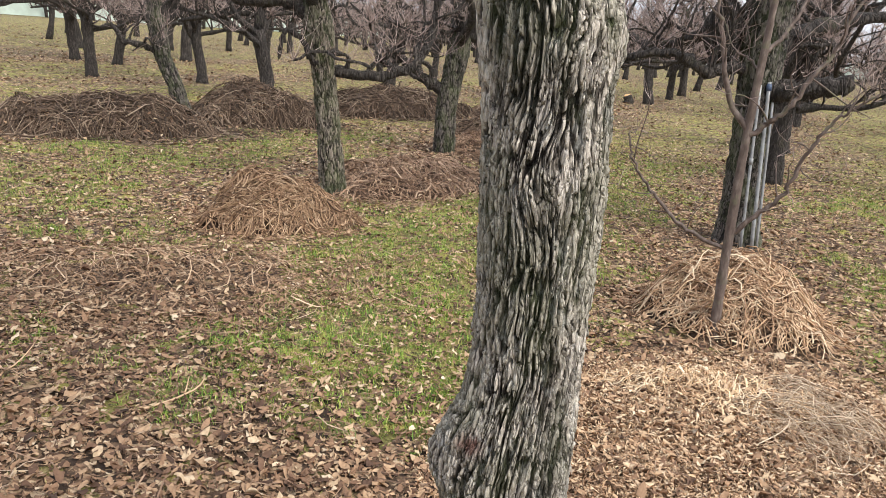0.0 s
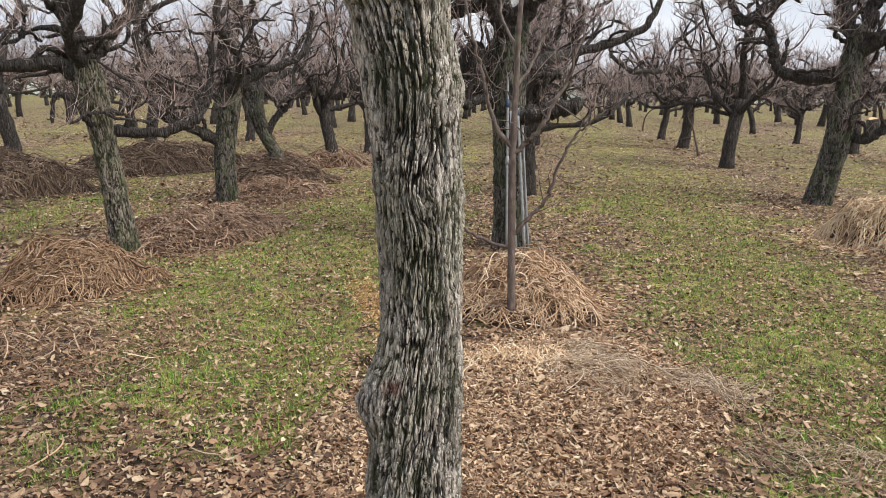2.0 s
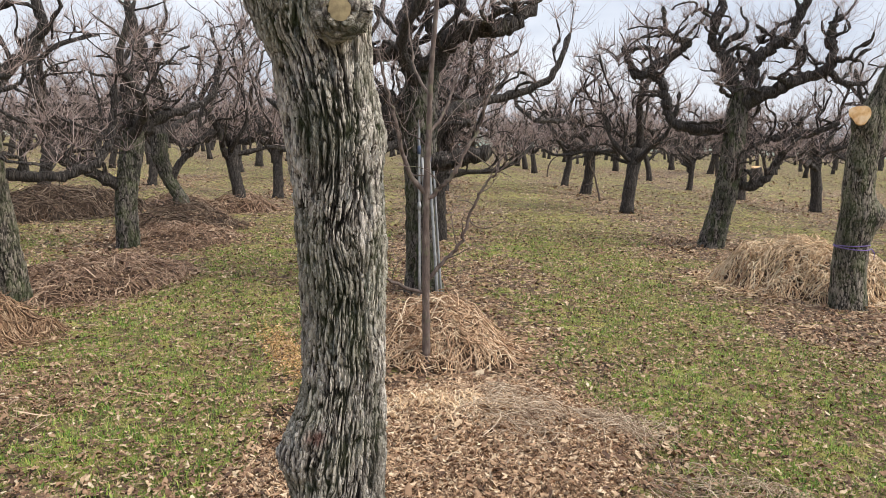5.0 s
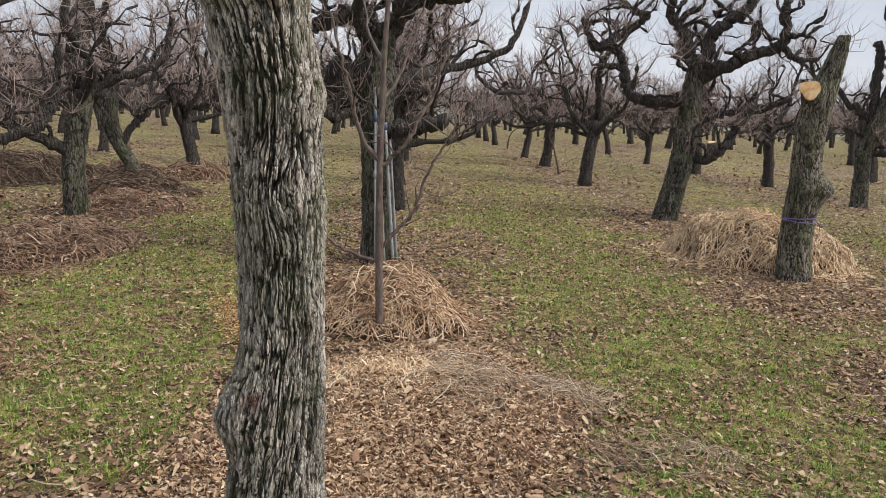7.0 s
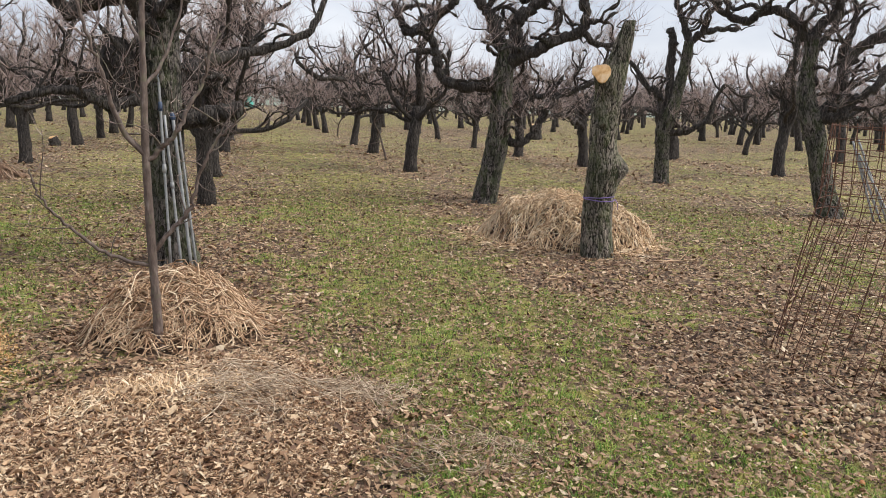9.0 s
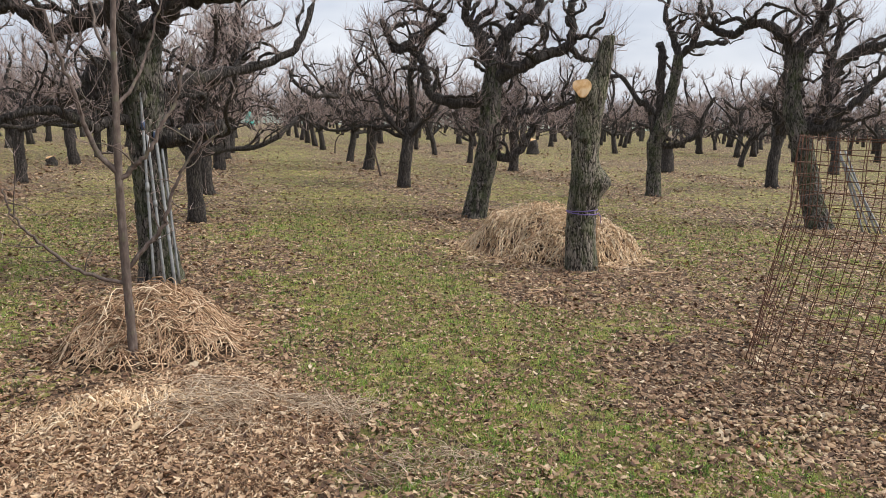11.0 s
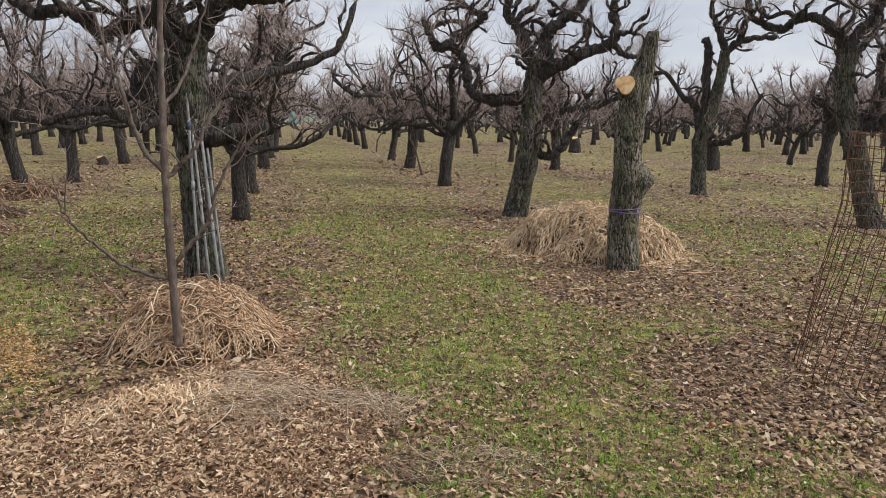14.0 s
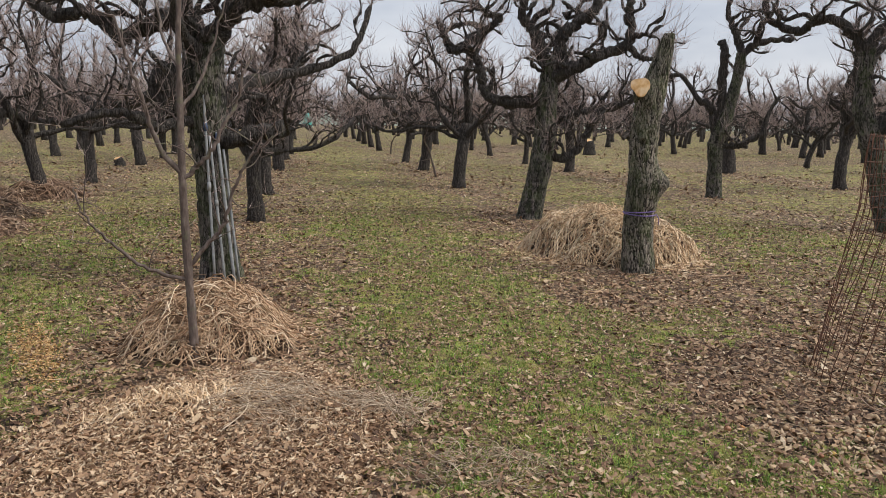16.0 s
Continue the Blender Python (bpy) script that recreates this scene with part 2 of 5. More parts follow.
M_REED = material("weathered_reed", island(((0.0, (0.09, 0.052, 0.034)), (0.35, (0.24, 0.145, 0.094)), (0.75, (0.41, 0.27, 0.18)), (1.0, (0.58, 0.44, 0.32))), 40), 0.8)
M_BROWN = material("brown_straw", island(((0.0, (0.1, 0.055, 0.03)), (0.35, (0.28, 0.165, 0.095)), (0.75, (0.47, 0.31, 0.19)), (1.0, (0.64, 0.48, 0.33))), 40), 0.75)
M_HAY = material("grey_hay", island(((0.0, (0.28, 0.195, 0.13)), (0.5, (0.58, 0.445, 0.32)), (1.0, (0.79, 0.66, 0.51))), 40), 0.8)
M_CHIP = material("wood_chip", island(((0.0, (0.13, 0.075, 0.045)), (0.25, (0.37, 0.225, 0.135)), (0.6, (0.64, 0.44, 0.28)), (1.0, (0.84, 0.68, 0.49))), 60, 0.3), 0.8)
# mulch brown in reed heaps; under straw its darkness is painted gap shade
M_CORE = material("mulch_and_gap_shade", plain((0.07, 0.042, 0.026), 25, 0.6, 0.6), 0.95)
M_BED = material("straw_bed", plain((0.46, 0.3, 0.17), 45, 0.55, 0.8), 0.9)
M_BROWN_BED = material("brown_straw_bed", plain((0.17, 0.1, 0.06), 45, 0.6, 0.8), 0.95)
M_GROUND = material("leafy_turf", soil_and_grass, 0.95)
M_STEEL = material("galvanised_steel", plain((0.33, 0.34, 0.35), 12, 0.3, 0.05), 0.55, 0.4)
M_RUST = material("rusty_wire", plain((0.13, 0.062, 0.04), 50, 0.5, 0.3), 0.85, 0.2)
M_SAWDUST = material("sawdust", island(((0.0, (0.36, 0.19, 0.07)), (0.5, (0.62, 0.38, 0.16)), (1.0, (0.78, 0.56, 0.3))), 50, 0.3), 0.85)
M_CUT = material("sawn_wood", cut_wood, 0.8)
M_OLD_CUT = material("weathered_cut", plain((0.4, 0.32, 0.19), 60, 0.35), 0.85)
M_ROPE = material("purple_twine", plain((0.23, 0.17, 0.42), 80, 0.3), 0.8)
M_BLUE = material("blue_tape", plain((0.06, 0.09, 0.16), 40, 0.3), 0.6)
M_WHITE = material("pale_clip", plain((0.7, 0.72, 0.72), 20, 0.1), 0.5)
M_FRUIT = material("fallen_fruit_skin", per_object(((0.0, (0.25, 0.14, 0.07)), (0.4, (0.5, 0.35, 0.2)), (0.85, (0.64, 0.5, 0.33)), (0.95, (0.42, 0.13, 0.06)), (1.0, (0.6, 0.38, 0.1))), 30), 0.5)
M_TEAL = material("teal_sheet", plain((0.08, 0.42, 0.36), 4, 0.2), 0.7)
M_NET = material("pale_green_net", plain((0.5, 0.6, 0.55), 0.6, 0.2), 0.9)

# ---------- mesh tools ----------
RNG = np.random.default_rng(7)


def mesh_of(name, verts, faces, mat, smooth=True):
    me = bpy.data.meshes.new(name)
    me.from_pydata(verts, [], faces)
    me.materials.append(mat)
    if smooth:
        me.polygons.foreach_set("use_smooth", np.ones(len(me.polygons), dtype=bool))
    me.update()
    return me


def fast_mesh(name, verts, loops, sides, mat, smooth=False):
    """verts: n x 3; loops: m x sides vertex numbers."""
    me = bpy.data.meshes.new(name)
    me.vertices.add(len(verts))
    me.vertices.foreach_set("co", np.ascontiguousarray(verts, dtype=np.float32).ravel())
    me.loops.add(loops.size)
    me.loops.foreach_set("vertex_index", np.ascontiguousarray(loops, dtype=np.int32).ravel())
    me.polygons.add(len(loops))
    me.polygons.foreach_set("loop_start", np.arange(0, loops.size, sides, dtype=np.int32))
    me.polygons.foreach_set("use_smooth", np.full(len(loops), smooth))
    me.materials.append(mat)
    me.update(calc_edges=True)
    return me


def put(name, me, parent=None, label="", kind=""):
    ob = new(name, me)
    if parent is not None:
        ob.parent = parent
    return tagged(ob, label=label, kind=kind)


def empty(name, m, label, category, group=""):
    ob = new(name)
    ob.empty_display_size = 0.1
    ob.matrix_basis = m
    return tagged(ob, label, category, group)


class Soup:
    """Tubes and shapes gathered into one mesh."""

    def __init__(self):
        self.v, self.f = [], []

    def tube(self, pts, radii, sides=6, cap=True, rough=0.0, rng=None):
        pts = np.asarray(pts, float)
        n = len(pts)
        tan = np.gradient(pts, axis=0)
        tan /= np.linalg.norm(tan, axis=1)[:, None] + 1e-9
        ref = np.array((1.0, 0, 0)) if abs(tan[0][0]) < 0.8 else np.array((0, 1.0, 0))
        base = len(self.v)
        ang = np.arange(sides) * 2 * np.pi / sides
        for i in range(n):
            ref = ref - tan[i] * np.dot(ref, tan[i])
            ref /= np.linalg.norm(ref) + 1e-9
            side = np.cross(tan[i], ref)
            r = np.full(sides, radii[i], float)
            if rough and rng is not None:
                r *= 1 + rough * rng.normal(size=sides)
            ring = pts[i] + (np.cos(ang) * r)[:, None] * ref + (np.sin(ang) * r)[:, None] * side
            self.v.extend(map(tuple, ring))
        for i in range(n - 1):
            a, b = base + i * sides, base + (i + 1) * sides
            for k in range(sides):
                q = (k + 1) % sides
                self.f.append((a + k, a + q, b + q, b + k))
        if cap:
            self.f.append(tuple(base + k for k in reversed(range(sides))))
            self.f.append(tuple(base + (n - 1) * sides + k for k in range(sides)))

    def mesh(self, name, mat, smooth=True):
        return mesh_of(name, self.v, self.f, mat, smooth)


def value_noise(x, y, seed, period=0):
    """Smooth noise in 0..1 on arrays; period: repeat of x in cells."""
    xi, yi = np.floor(x).astype(int), np.floor(y).astype(int)
    xf, yf = x - xi, y - yi
    xf, yf = xf * xf * (3 - 2 * xf), yf * yf * (3 - 2 * yf)

    def h(a, b):
        if period:
            a = a % period
        k = (a * 374761393 + b * 668265263 + seed * 144665) & 0x7FFFFFFF
        k = ((k ^ (k >> 13)) * 1274126177) & 0x7FFFFFFF
        return ((k ^ (k >> 16)) & 0xFFFF) / 65535.0
    return (h(xi, yi) * (1 - xf) + h(xi + 1, yi) * xf) * (1 - yf) + (h(xi, yi + 1) * (1 - xf) + h(xi + 1, yi + 1) * xf) * yf


def fbm(x, y, seed, octaves=4, period=0):
    out, amp, tot = 0, 1.0, 0
    for o in range(octaves):
        out = out + amp * value_noise(x * 2 ** o, y * 2 ** o, seed + o * 17, period * 2 ** o)
        tot += amp
        amp *= 0.5
    return out / tot



# ---------- plan of the orchard ----------
def row_place(u, v):
    """u: across the tree rows, v: along them."""
    return 0.929 * u + 0.37 * v, -0.37 * u + 0.929 * v


def row_coords(x, y):
    return 0.929 * x - 0.37 * y, 0.37 * x + 0.929 * y


ROWS_U = (-34.0, -29.0, -24.0, -19.0, -13.8, -9.0, -4.25, 0.0, 4.55, 9.7, 15.0, 20.6, 26.2, 31.5, 37.0, 42.0, 47.0, 52.0, 57.0, 62.0, 67.0)


def turf_at(x, y):
    """How much grass grows at a place, 0 to 1."""
    u, v = row_coords(x, y)
    near = np.min([np.abs(u - r) for r in ROWS_U], axis=0)
    g = 0.1 + np.clip((near - 0.45) / 1.1, 0, 1) * 0.58
    g = g + 1.3 * (fbm(x * 0.9 + 50, y * 0.9 + 50, 3) - 0.5) + 1.2 * (fbm(x * 2.6 + 90, y * 2.6 + 90, 9) - 0.5)
    g = g - 0.9 * np.exp(-(((x + 1.3) / 1.6) ** 2 + ((y - 2.2) / 1.7) ** 2))
    g = g - 0.7 * np.exp(-(((x - 4.6) / 1.1) ** 2 + ((y - 1.7) / 0.7) ** 2))
    g = g + 0.5 * np.exp(-(((u + 2.1) / 0.9) ** 2)) * np.exp(-((v - 4.5) / 3.0) ** 2) + 0.36 * np.exp(-(((u - 2.2) / 0.9) ** 2))
    for px, py, r, more in ((-0.05, 3.9, 0.9, 0.6), (3.0, 1.75, 0.8, 0.75), (3.2, 3.05, 0.6, 0.45), (-0.3, 3.2, 0.6, 0.4), (5.7, 3.2, 0.8, 0.4), (-0.6, 5.1, 0.9, 0.5), (0.55, 6.0, 0.8, 0.45), (-2.5, 5.4, 0.7, 0.4), (3.4, 1.05, 0.6, 0.5), (0.85, 4.3, 0.35, 0.35), (3.6, 4.5, 0.7, 0.25)):
        g = g + more * np.exp(-((x - px) ** 2 + (y - py) ** 2) / r ** 2)
    for px, py, r, less in ((-1.4, 4.1, 0.8, 0.4), (6.6, 4.6, 1.2, 0.5), (8.3, 8.6, 1.5, 0.35), (2.7, 6.3, 1.1, 0.4), (4.9, 2.4, 0.7, 0.25)):
        g = g - less * np.exp(-((x - px) ** 2 + (y - py) ** 2) / r ** 2)
    return 0.1 + 0.68 * np.clip(g, 0, 1)


def ground_z(x, y):
    u, v = row_coords(x, y)
    z = 0.05 * (fbm(x * 0.9 + 30, y * 0.9 + 30, 21, 3) - 0.5) + 0.02 * (fbm(x * 5 + 30, y * 5 + 30, 5, 2) - 0.5)
    return z * np.exp(-(np.hypot(x, y) / 60.0) ** 2)


def build_ground():
    far = np.array([30, 36, 45, 60, 90, 150, 300, 700, 1500, 3000.0])
    xs = np.concatenate((-far[::-1], np.arange(-12, 24, 0.13), far + 0.0))
    ys = np.concatenate((-far[::-1], np.arange(-4, 28, 0.13), far + 0.0))
    X, Y = np.meshgrid(xs, ys)
    verts = np.stack((X, Y, ground_z(X, Y)), -1).reshape(-1, 3)
    w, h = len(xs), len(ys)
    i = (np.arange(h - 1)[:, None] * w + np.arange(w - 1)[None]).ravel()
    me = fast_mesh("ground", verts, np.stack((i, i + 1, i + w + 1, i + w), 1), 4, M_GROUND, True)
    me.attributes.new("turf", "FLOAT", "POINT").data.foreach_set("value", turf_at(X, Y).ravel().astype(np.float32))
    tagged(new("ground", me), "grassy orchard floor strewn with brown leaves", "ground", kind="structure")


build_ground()

# ---------- trees ----------


def wander(rng, p, d, length, step, wobble, up, kink=0.0, late=0.0, floor=-9.0):
    """A winding path from p along d; late: how much it turns up in its outer half."""
    pts, d = [np.array(p, float)], np.array(d, float) / np.linalg.norm(d)
    n = max(2, int(length / step))
    curl = np.zeros(3)
    for i in range(n):
        curl = 0.62 * curl + rng.normal(size=3) * wobble * 0.95
        d = d + curl + np.array((0, 0, up + (late if i > n * 0.4 else 0)))
        if kink and rng.random() < kink:
            curl = curl + rng.normal(size=3) * 0.4
        if pts[-1][2] < floor:
            d[2] = abs(d[2]) + 0.1
        d /= np.linalg.norm(d)
        pts.append(pts[-1] + d * step)
    return np.array(pts)


def knobby(rng, n, r0, r1, knob=0.16):
    """Radii that taper, with swellings where side wood was cut off, and a fist at the end."""
    t = np.linspace(0, 1, n)
    r = (r0 * (1 - t) + r1 * t) * (1 + knob * 0.6 * rng.normal(size=n).clip(-1, 1.6))
    if n > 4:
        r[rng.random(n) < 0.13] *= 1.0 + knob * 2.2
        r[-2] *= 1.25
        r[-1] *= 0.8
    return r


class Twigs:
    """Thin shoots, gathered and made into one mesh."""

    def __init__(self, bent):
        self.p, self.d, self.r, self.bent = [], [], [], bent

    def add(self, rng, p, count, length, r, up=0.12):
        d = rng.normal(size=(count, 3))
        d[:, 2] = np.abs(d[:, 2] + 0.3) * 0.8 + up
        d *= (length * rng.uniform(0.35, 1.3, count) / np.linalg.norm(d, axis=1))[:, None]
        self.p.append(np.repeat(np.asarray(p, float)[None], count, 0))
        self.d.append(d)
        self.r.append(np.full(count, r))

    def mesh(self, rng, mat):
        p, d, r = np.concatenate(self.p), np.concatenate(self.d), np.concatenate(self.r)
        if self.bent:
            # side shoots fork off
            pick = rng.random(len(p)) < 0.55
            q = d[pick]
            turn = np.cross(q, rng.normal(size=q.shape))
            turn *= np.linalg.norm(q, axis=1)[:, None] / (np.linalg.norm(turn, axis=1)[:, None] + 1e-9)
            p = np.concatenate((p, p[pick] + q * rng.uniform(0.2, 0.5, (len(q), 1))))
            d = np.concatenate((d, q * 0.3 + turn * rng.uniform(0.25, 0.6, (len(q), 1)) + np.array((0, 0, 0.06))))
            r = np.concatenate((r, r[pick] * 0.75))
        n = len(p)
        a = np.cross(d, rng.normal(size=(n, 3)))
        a /= np.linalg.norm(a, axis=1)[:, None] + 1e-9
        b = np.cross(d, a)
        b /= np.linalg.norm(b, axis=1)[:, None] + 1e-9
        L = np.linalg.norm(d, axis=1)[:, None]
        rings = []
        sway = np.abs(rng.normal(size=(n, 1))) * 0.2
        for at, thin in (((0, 1.0), (0.5, 0.75)) if self.bent else ((0, 1.0),)):
            c = p + d * at + (a * sway * L if at else 0)
            for k in range(3):
                w = k * 2 * np.pi / 3
                rings.append(c + (a * np.cos(w) + b * np.sin(w)) * (r * thin)[:, None])
        tip = p + d + np.array((0, 0, 0.14)) * L
        V = np.stack(rings + [tip], 1)
        m = V.shape[1]
        o = (np.arange(n) * m)[:, None]
        F = []
        if self.bent:
            for k in range(3):
                q = (k + 1) % 3
                F += [o + np.array((k, q, 3 + q)), o + np.array((k, 3 + q, 3 + k)), o + np.array((3 + k, 3 + q, 6))]
        else:
            for k in range(3):
                F.append(o + np.array((k, (k + 1) % 3, 3)))
        return fast_mesh("twigs", V.reshape(-1, 3), np.concatenate(F), 3, mat)


def dress(rng, s, tw, main, rad, sides, step, level, spurs=1.0):
    """Gnarled spurs along a limb, each ending in a fist with long thin shoots."""
    tw_r = (0.0105, 0.006, 0.0031)[level]
    n_tw = (10, 6, 8)[level]
    stride = max(1, int((0.6, 0.26, 0.42)[level] / step / spurs))
    for i in range(2, len(main), stride):
        f = i / len(main)
        sd = rng.normal(size=3) * 0.8
        sd[2] = abs(sd[2]) * 0.9 + 0.25
        L = rng.uniform(0.4, 1.2) * (1.1 - 0.3 * f)
        spur = wander(rng, main[i], sd, L, step * 0.8, 0.3, 0.06, 0.2, floor=main[i][2] + 0.05)
        s.tube(spur, knobby(rng, len(spur), min(0.036, rad[i] * 0.42), min(0.02, rad[i] * 0.22), 0.3), max(4, sides - 2), True, 0.1, rng)
        for q in spur[1::max(1, int((0.16 if level < 2 else 0.13) / step))]:
            tw.add(rng, q, int(rng.integers(1, 4)) if level == 2 else int(rng.integers(2, 4)), 0.3, tw_r)
        tw.add(rng, spur[-1], n_tw, 0.5, tw_r, 0.5)
        if rng.random() < 0.6:
            sub = wander(rng, spur[len(spur) // 2], rng.normal(size=3) + np.array((0, 0, 0.4)), L * 0.75, step * 0.8, 0.3, 0.08, 0.2, floor=main[i][2] + 0.1)
            s.tube(sub, knobby(rng, len(sub), min(0.03, rad[i] * 0.3), min(0.019, rad[i] * 0.18), 0.3), max(4, sides - 2), True, 0.1, rng)
            tw.add(rng, sub[-1], n_tw, 0.5, tw_r, 0.5)
            tw.add(rng, sub[len(sub) // 2], 2 if level == 2 else 4, 0.3, tw_r)
    tw.add(rng, main[-1], n_tw + 2, 0.55, tw_r, 0.5)


def limb(rng, tw, start, az, rise, length, r0, level):
    """A scaffold limb that runs out and then turns up."""
    s = Soup()
    sides, step = (5, 6, 9)[level], (0.3, 0.2, 0.11)[level]
    d = np.array((math.cos(az) * math.cos(rise), math.sin(az) * math.cos(rise), math.sin(rise)))
    main = wander(rng, start, d, length, step, 0.17 if level == 2 else 0.2, 0.02, 0.14, 0.12, floor=start[2] + 0.12)
    rad = knobby(rng, len(main), r0, r0 * 0.4)
    s.tube(main, rad, sides, True, 0.07, rng)
    dress(rng, s, tw, main, rad, sides, step, level)
    return s


def old_tree(seed, height=1.15, r=0.15, lean=(0, 0), level=1, limbs=5, crook=0.05):
    """A plain old orchard tree at the origin: trunk, limbs and shoots."""
    rng = np.random.default_rng(seed)
    root = empty("orchard_tree", Matrix.Identity(4), "old gnarled leafless fruit tree with dark bark", "tree", "old orchard trees")
    n = (5, 10, 22)[level]
    t = np.linspace(0, 1, n)
    path = np.stack((lean[0] * t + crook * np.sin(t * 4 + rng.uniform(0, 6)) * t, lean[1] * t + crook * np.cos(t * 3.3 + rng.uniform(0, 6)) * t, -0.06 + (height + 0.06) * t), 1)
    radii = r * (1 + 0.3 * np.exp(-t * 9) - 0.12 * t + 0.12 * np.exp(-((t - 0.95) / 0.15) ** 2)) * (1 + 0.05 * rng.normal(size=n))
    s = Soup()
    s.tube(path, radii, (6, 10, 22)[level], True, (0.03, 0.045, 0.05)[level], rng)
    put("trunk", s.mesh("trunk", M_BARK), root)
    tw = Twigs(level > 1)
    a0 = rng.uniform(0, 6.28)
    specs = [(a0 + k * 6.28 / limbs + rng.normal() * 0.35, rng.uniform(0.2, 1.0), rng.uniform(2.4, 3.6), rng.uniform(0.36, 0.54), rng.uniform(0.82, 1.0)) for k in range(limbs)]
    specs.append((rng.uniform(0, 6.28), 1.2, 3.9, 0.66, 1.0))
    for az, rise, length, thick, at in specs:
        p = path[min(n - 1, int(at * (n - 1)))]
        put("limb", limb(rng, tw, p, az, rise, length, r * thick, level).mesh("limb", M_BARK), root)
    put("twig_crown", tw.mesh(rng, M_TWIG), root, "thin grey-purple bare shoots", "stuff")
    return root


def at_row(u, v, turn=0.0, z=0.0, k=1.0):
    x, y = row_place(u, v)
    return pose(x, y, z, 0, 0, turn) @ Matrix.Diagonal((k, k, k, 1))


def far_orchard():
    mids = [old_tree(100 + i, 1.3 + 0.12 * (i % 4), 0.128 + 0.012 * (i % 4), (0.16 * math.cos(i * 2.1), 0.16 * math.sin(i * 2.1)), 1, 4 + i % 2, 0.08) for i in range(7)]
    fars = [old_tree(200 + i, 1.3 + 0.1 * (i % 4), 0.132 + 0.01 * (i % 3), (0.2 * math.cos(i * 1.7), 0.2 * math.sin(i * 1.7)), 0, 4, 0.1) for i in range(6)]
    rng = np.random.default_rng(11)
    known = [(10.1, 19.3, 0.95), (-9.4, 11.9, 1.0), (-17.6, 15.4, 1.0), (0, 11.46, 0.78), (0, 15.62, 0.85), (0, 23.0, 1.2), (-4.24, 14.95, 1.0), (-4.24, 18.4, 1.0), (-4.39, 25.0, 1.1), (-4.37, 28.9, 1.0), (-4.45, 32.2, 1.05),
             (-8.6, 21.2, 1.0), (-8.33, 29.6, 1.1), (-8.8, 15.6, 0.95), (-14.6, 12.1, 1.05), (-13.0, 13.9, 0.95), (-12.1, 20.8, 0.9), (-12.0, 24.4, 0.95),
             (4.53, 17.3, 0.9), (4.6, 23.2, 1.15), (4.6, 27.4, 0.9), (4.63, 37.4, 1.0), (4.62, 41.7, 1.0), (4.6, 46.5, 1.0), (4.61, 51.3, 1.1),
             (9.32, 33.0, 0.9), (9.24, 27.2, 0.85), (9.45, 22.9, 1.2), (14.8, 16.8, 1.25), (20.4, 25.7, 0.9), (20.6, 36.8, 0.95), (20.9, 33.2, 1.1), (21.5, 21.9, 1.2), (15.7, 43.3, 1.2), (26.4, 37.6, 0.9), (28.0, 34.8, 1.1), (27.2, 48.5, 1.0), (37.2, 49.8, 1.2)]
    last = {0.0: 25, -4.25: 34, -9.0: 31, -13.8: 26, 4.55: 53, 9.7: 35, 15.0: 36, 20.6: 38, 26.2: 25, 31.5: 18}
    for u in ROWS_U:
        v = last.get(u, -14.0 if u < 0 else 4.0)
        while v < 95:
            v += 4.1 + rng.uniform(-0.4, 0.5)
            x, y = row_place(u, v)
            if math.hypot(u, v) < 74 and -40 < math.degrees(math.atan2(x, y)) < 76 and rng.random() < 0.95:
                known.append((u + rng.normal() * 0.15, v, rng.uniform(0.85, 1.15)))
    for u, v in ((-4.3, -1.5), (-4.3, -6.0), (0.1, -6.5), (4.6, -4.5), (9.6, -3.0), (-9.0, 1.5), (-9.0, -4.0)):
        known.append((u, v, 1.0))
    pool = {0: list(mids), 1: list(fars)}
    for u, v, k in known:
        which = 0 if math.hypot(u, v) < 31 else 1
        m = at_row(u, v, rng.uniform(0, 360), 0, k)
        if pool[which]:
            pool[which].pop().matrix_basis = m
        else:
            pick = (mids, fars)[which]
            copy_thing(pick[int(rng.integers(len(pick)))], m)


far_orchard()


def far_wood():
    """The orchard goes on: trunks and crowns too far off to tell apart."""
    rng = np.random.default_rng(5)
    s, tw = Soup(), Twigs(False)
    for u in np.arange(-75, 130, 5.2):
        v = -20.0
        while v < 150:
            v += rng.uniform(4.0, 5.2)
            x, y = row_place(u, v)
            d = math.hypot(u, v)
            if 74 <= d < 135 and -40 < math.degrees(math.atan2(x, y)) < 76 and not (0.6 < u < 3.9 and v < 124):
                h = rng.uniform(1.0, 1.5)
                s.tube([(x, y, -0.05), (x + rng.normal() * 0.1, y, h)], (0.17, 0.13), 4)
                for _ in range(5):
                    path = wander(rng, (x, y, h), rng.normal(size=3) + np.array((0, 0, 0.6)), 3.4, 0.85, 0.25, 0.08, 0, 0.1)
                    s.tube(path, np.linspace(0.09, 0.03, len(path)), 3, False)
                    for q in path[1:]:
                        tw.add(rng, q, 9, 0.95, 0.016)
    wood = empty("distant_orchard", Matrix.Identity(4), "dense far rows of bare orchard trees", "trees")
    tagged(wood, kind="stuff")
    put("trunk_mass", s.mesh("trunk_mass", M_BARK), wood, kind="stuff")
    put("twig_crown", tw.mesh(rng, M_TWIG), wood, kind="stuff")


far_wood()

# ---------- trunks with real bark ----------


def lerp(z, table):
    zs, vs = zip(*table)
    return np.interp(z, zs, vs)


def soft(e, lo, hi):
    t = np.clip((e - lo) / (hi - lo), 0, 1)
    return t * t * (3 - 2 * t)


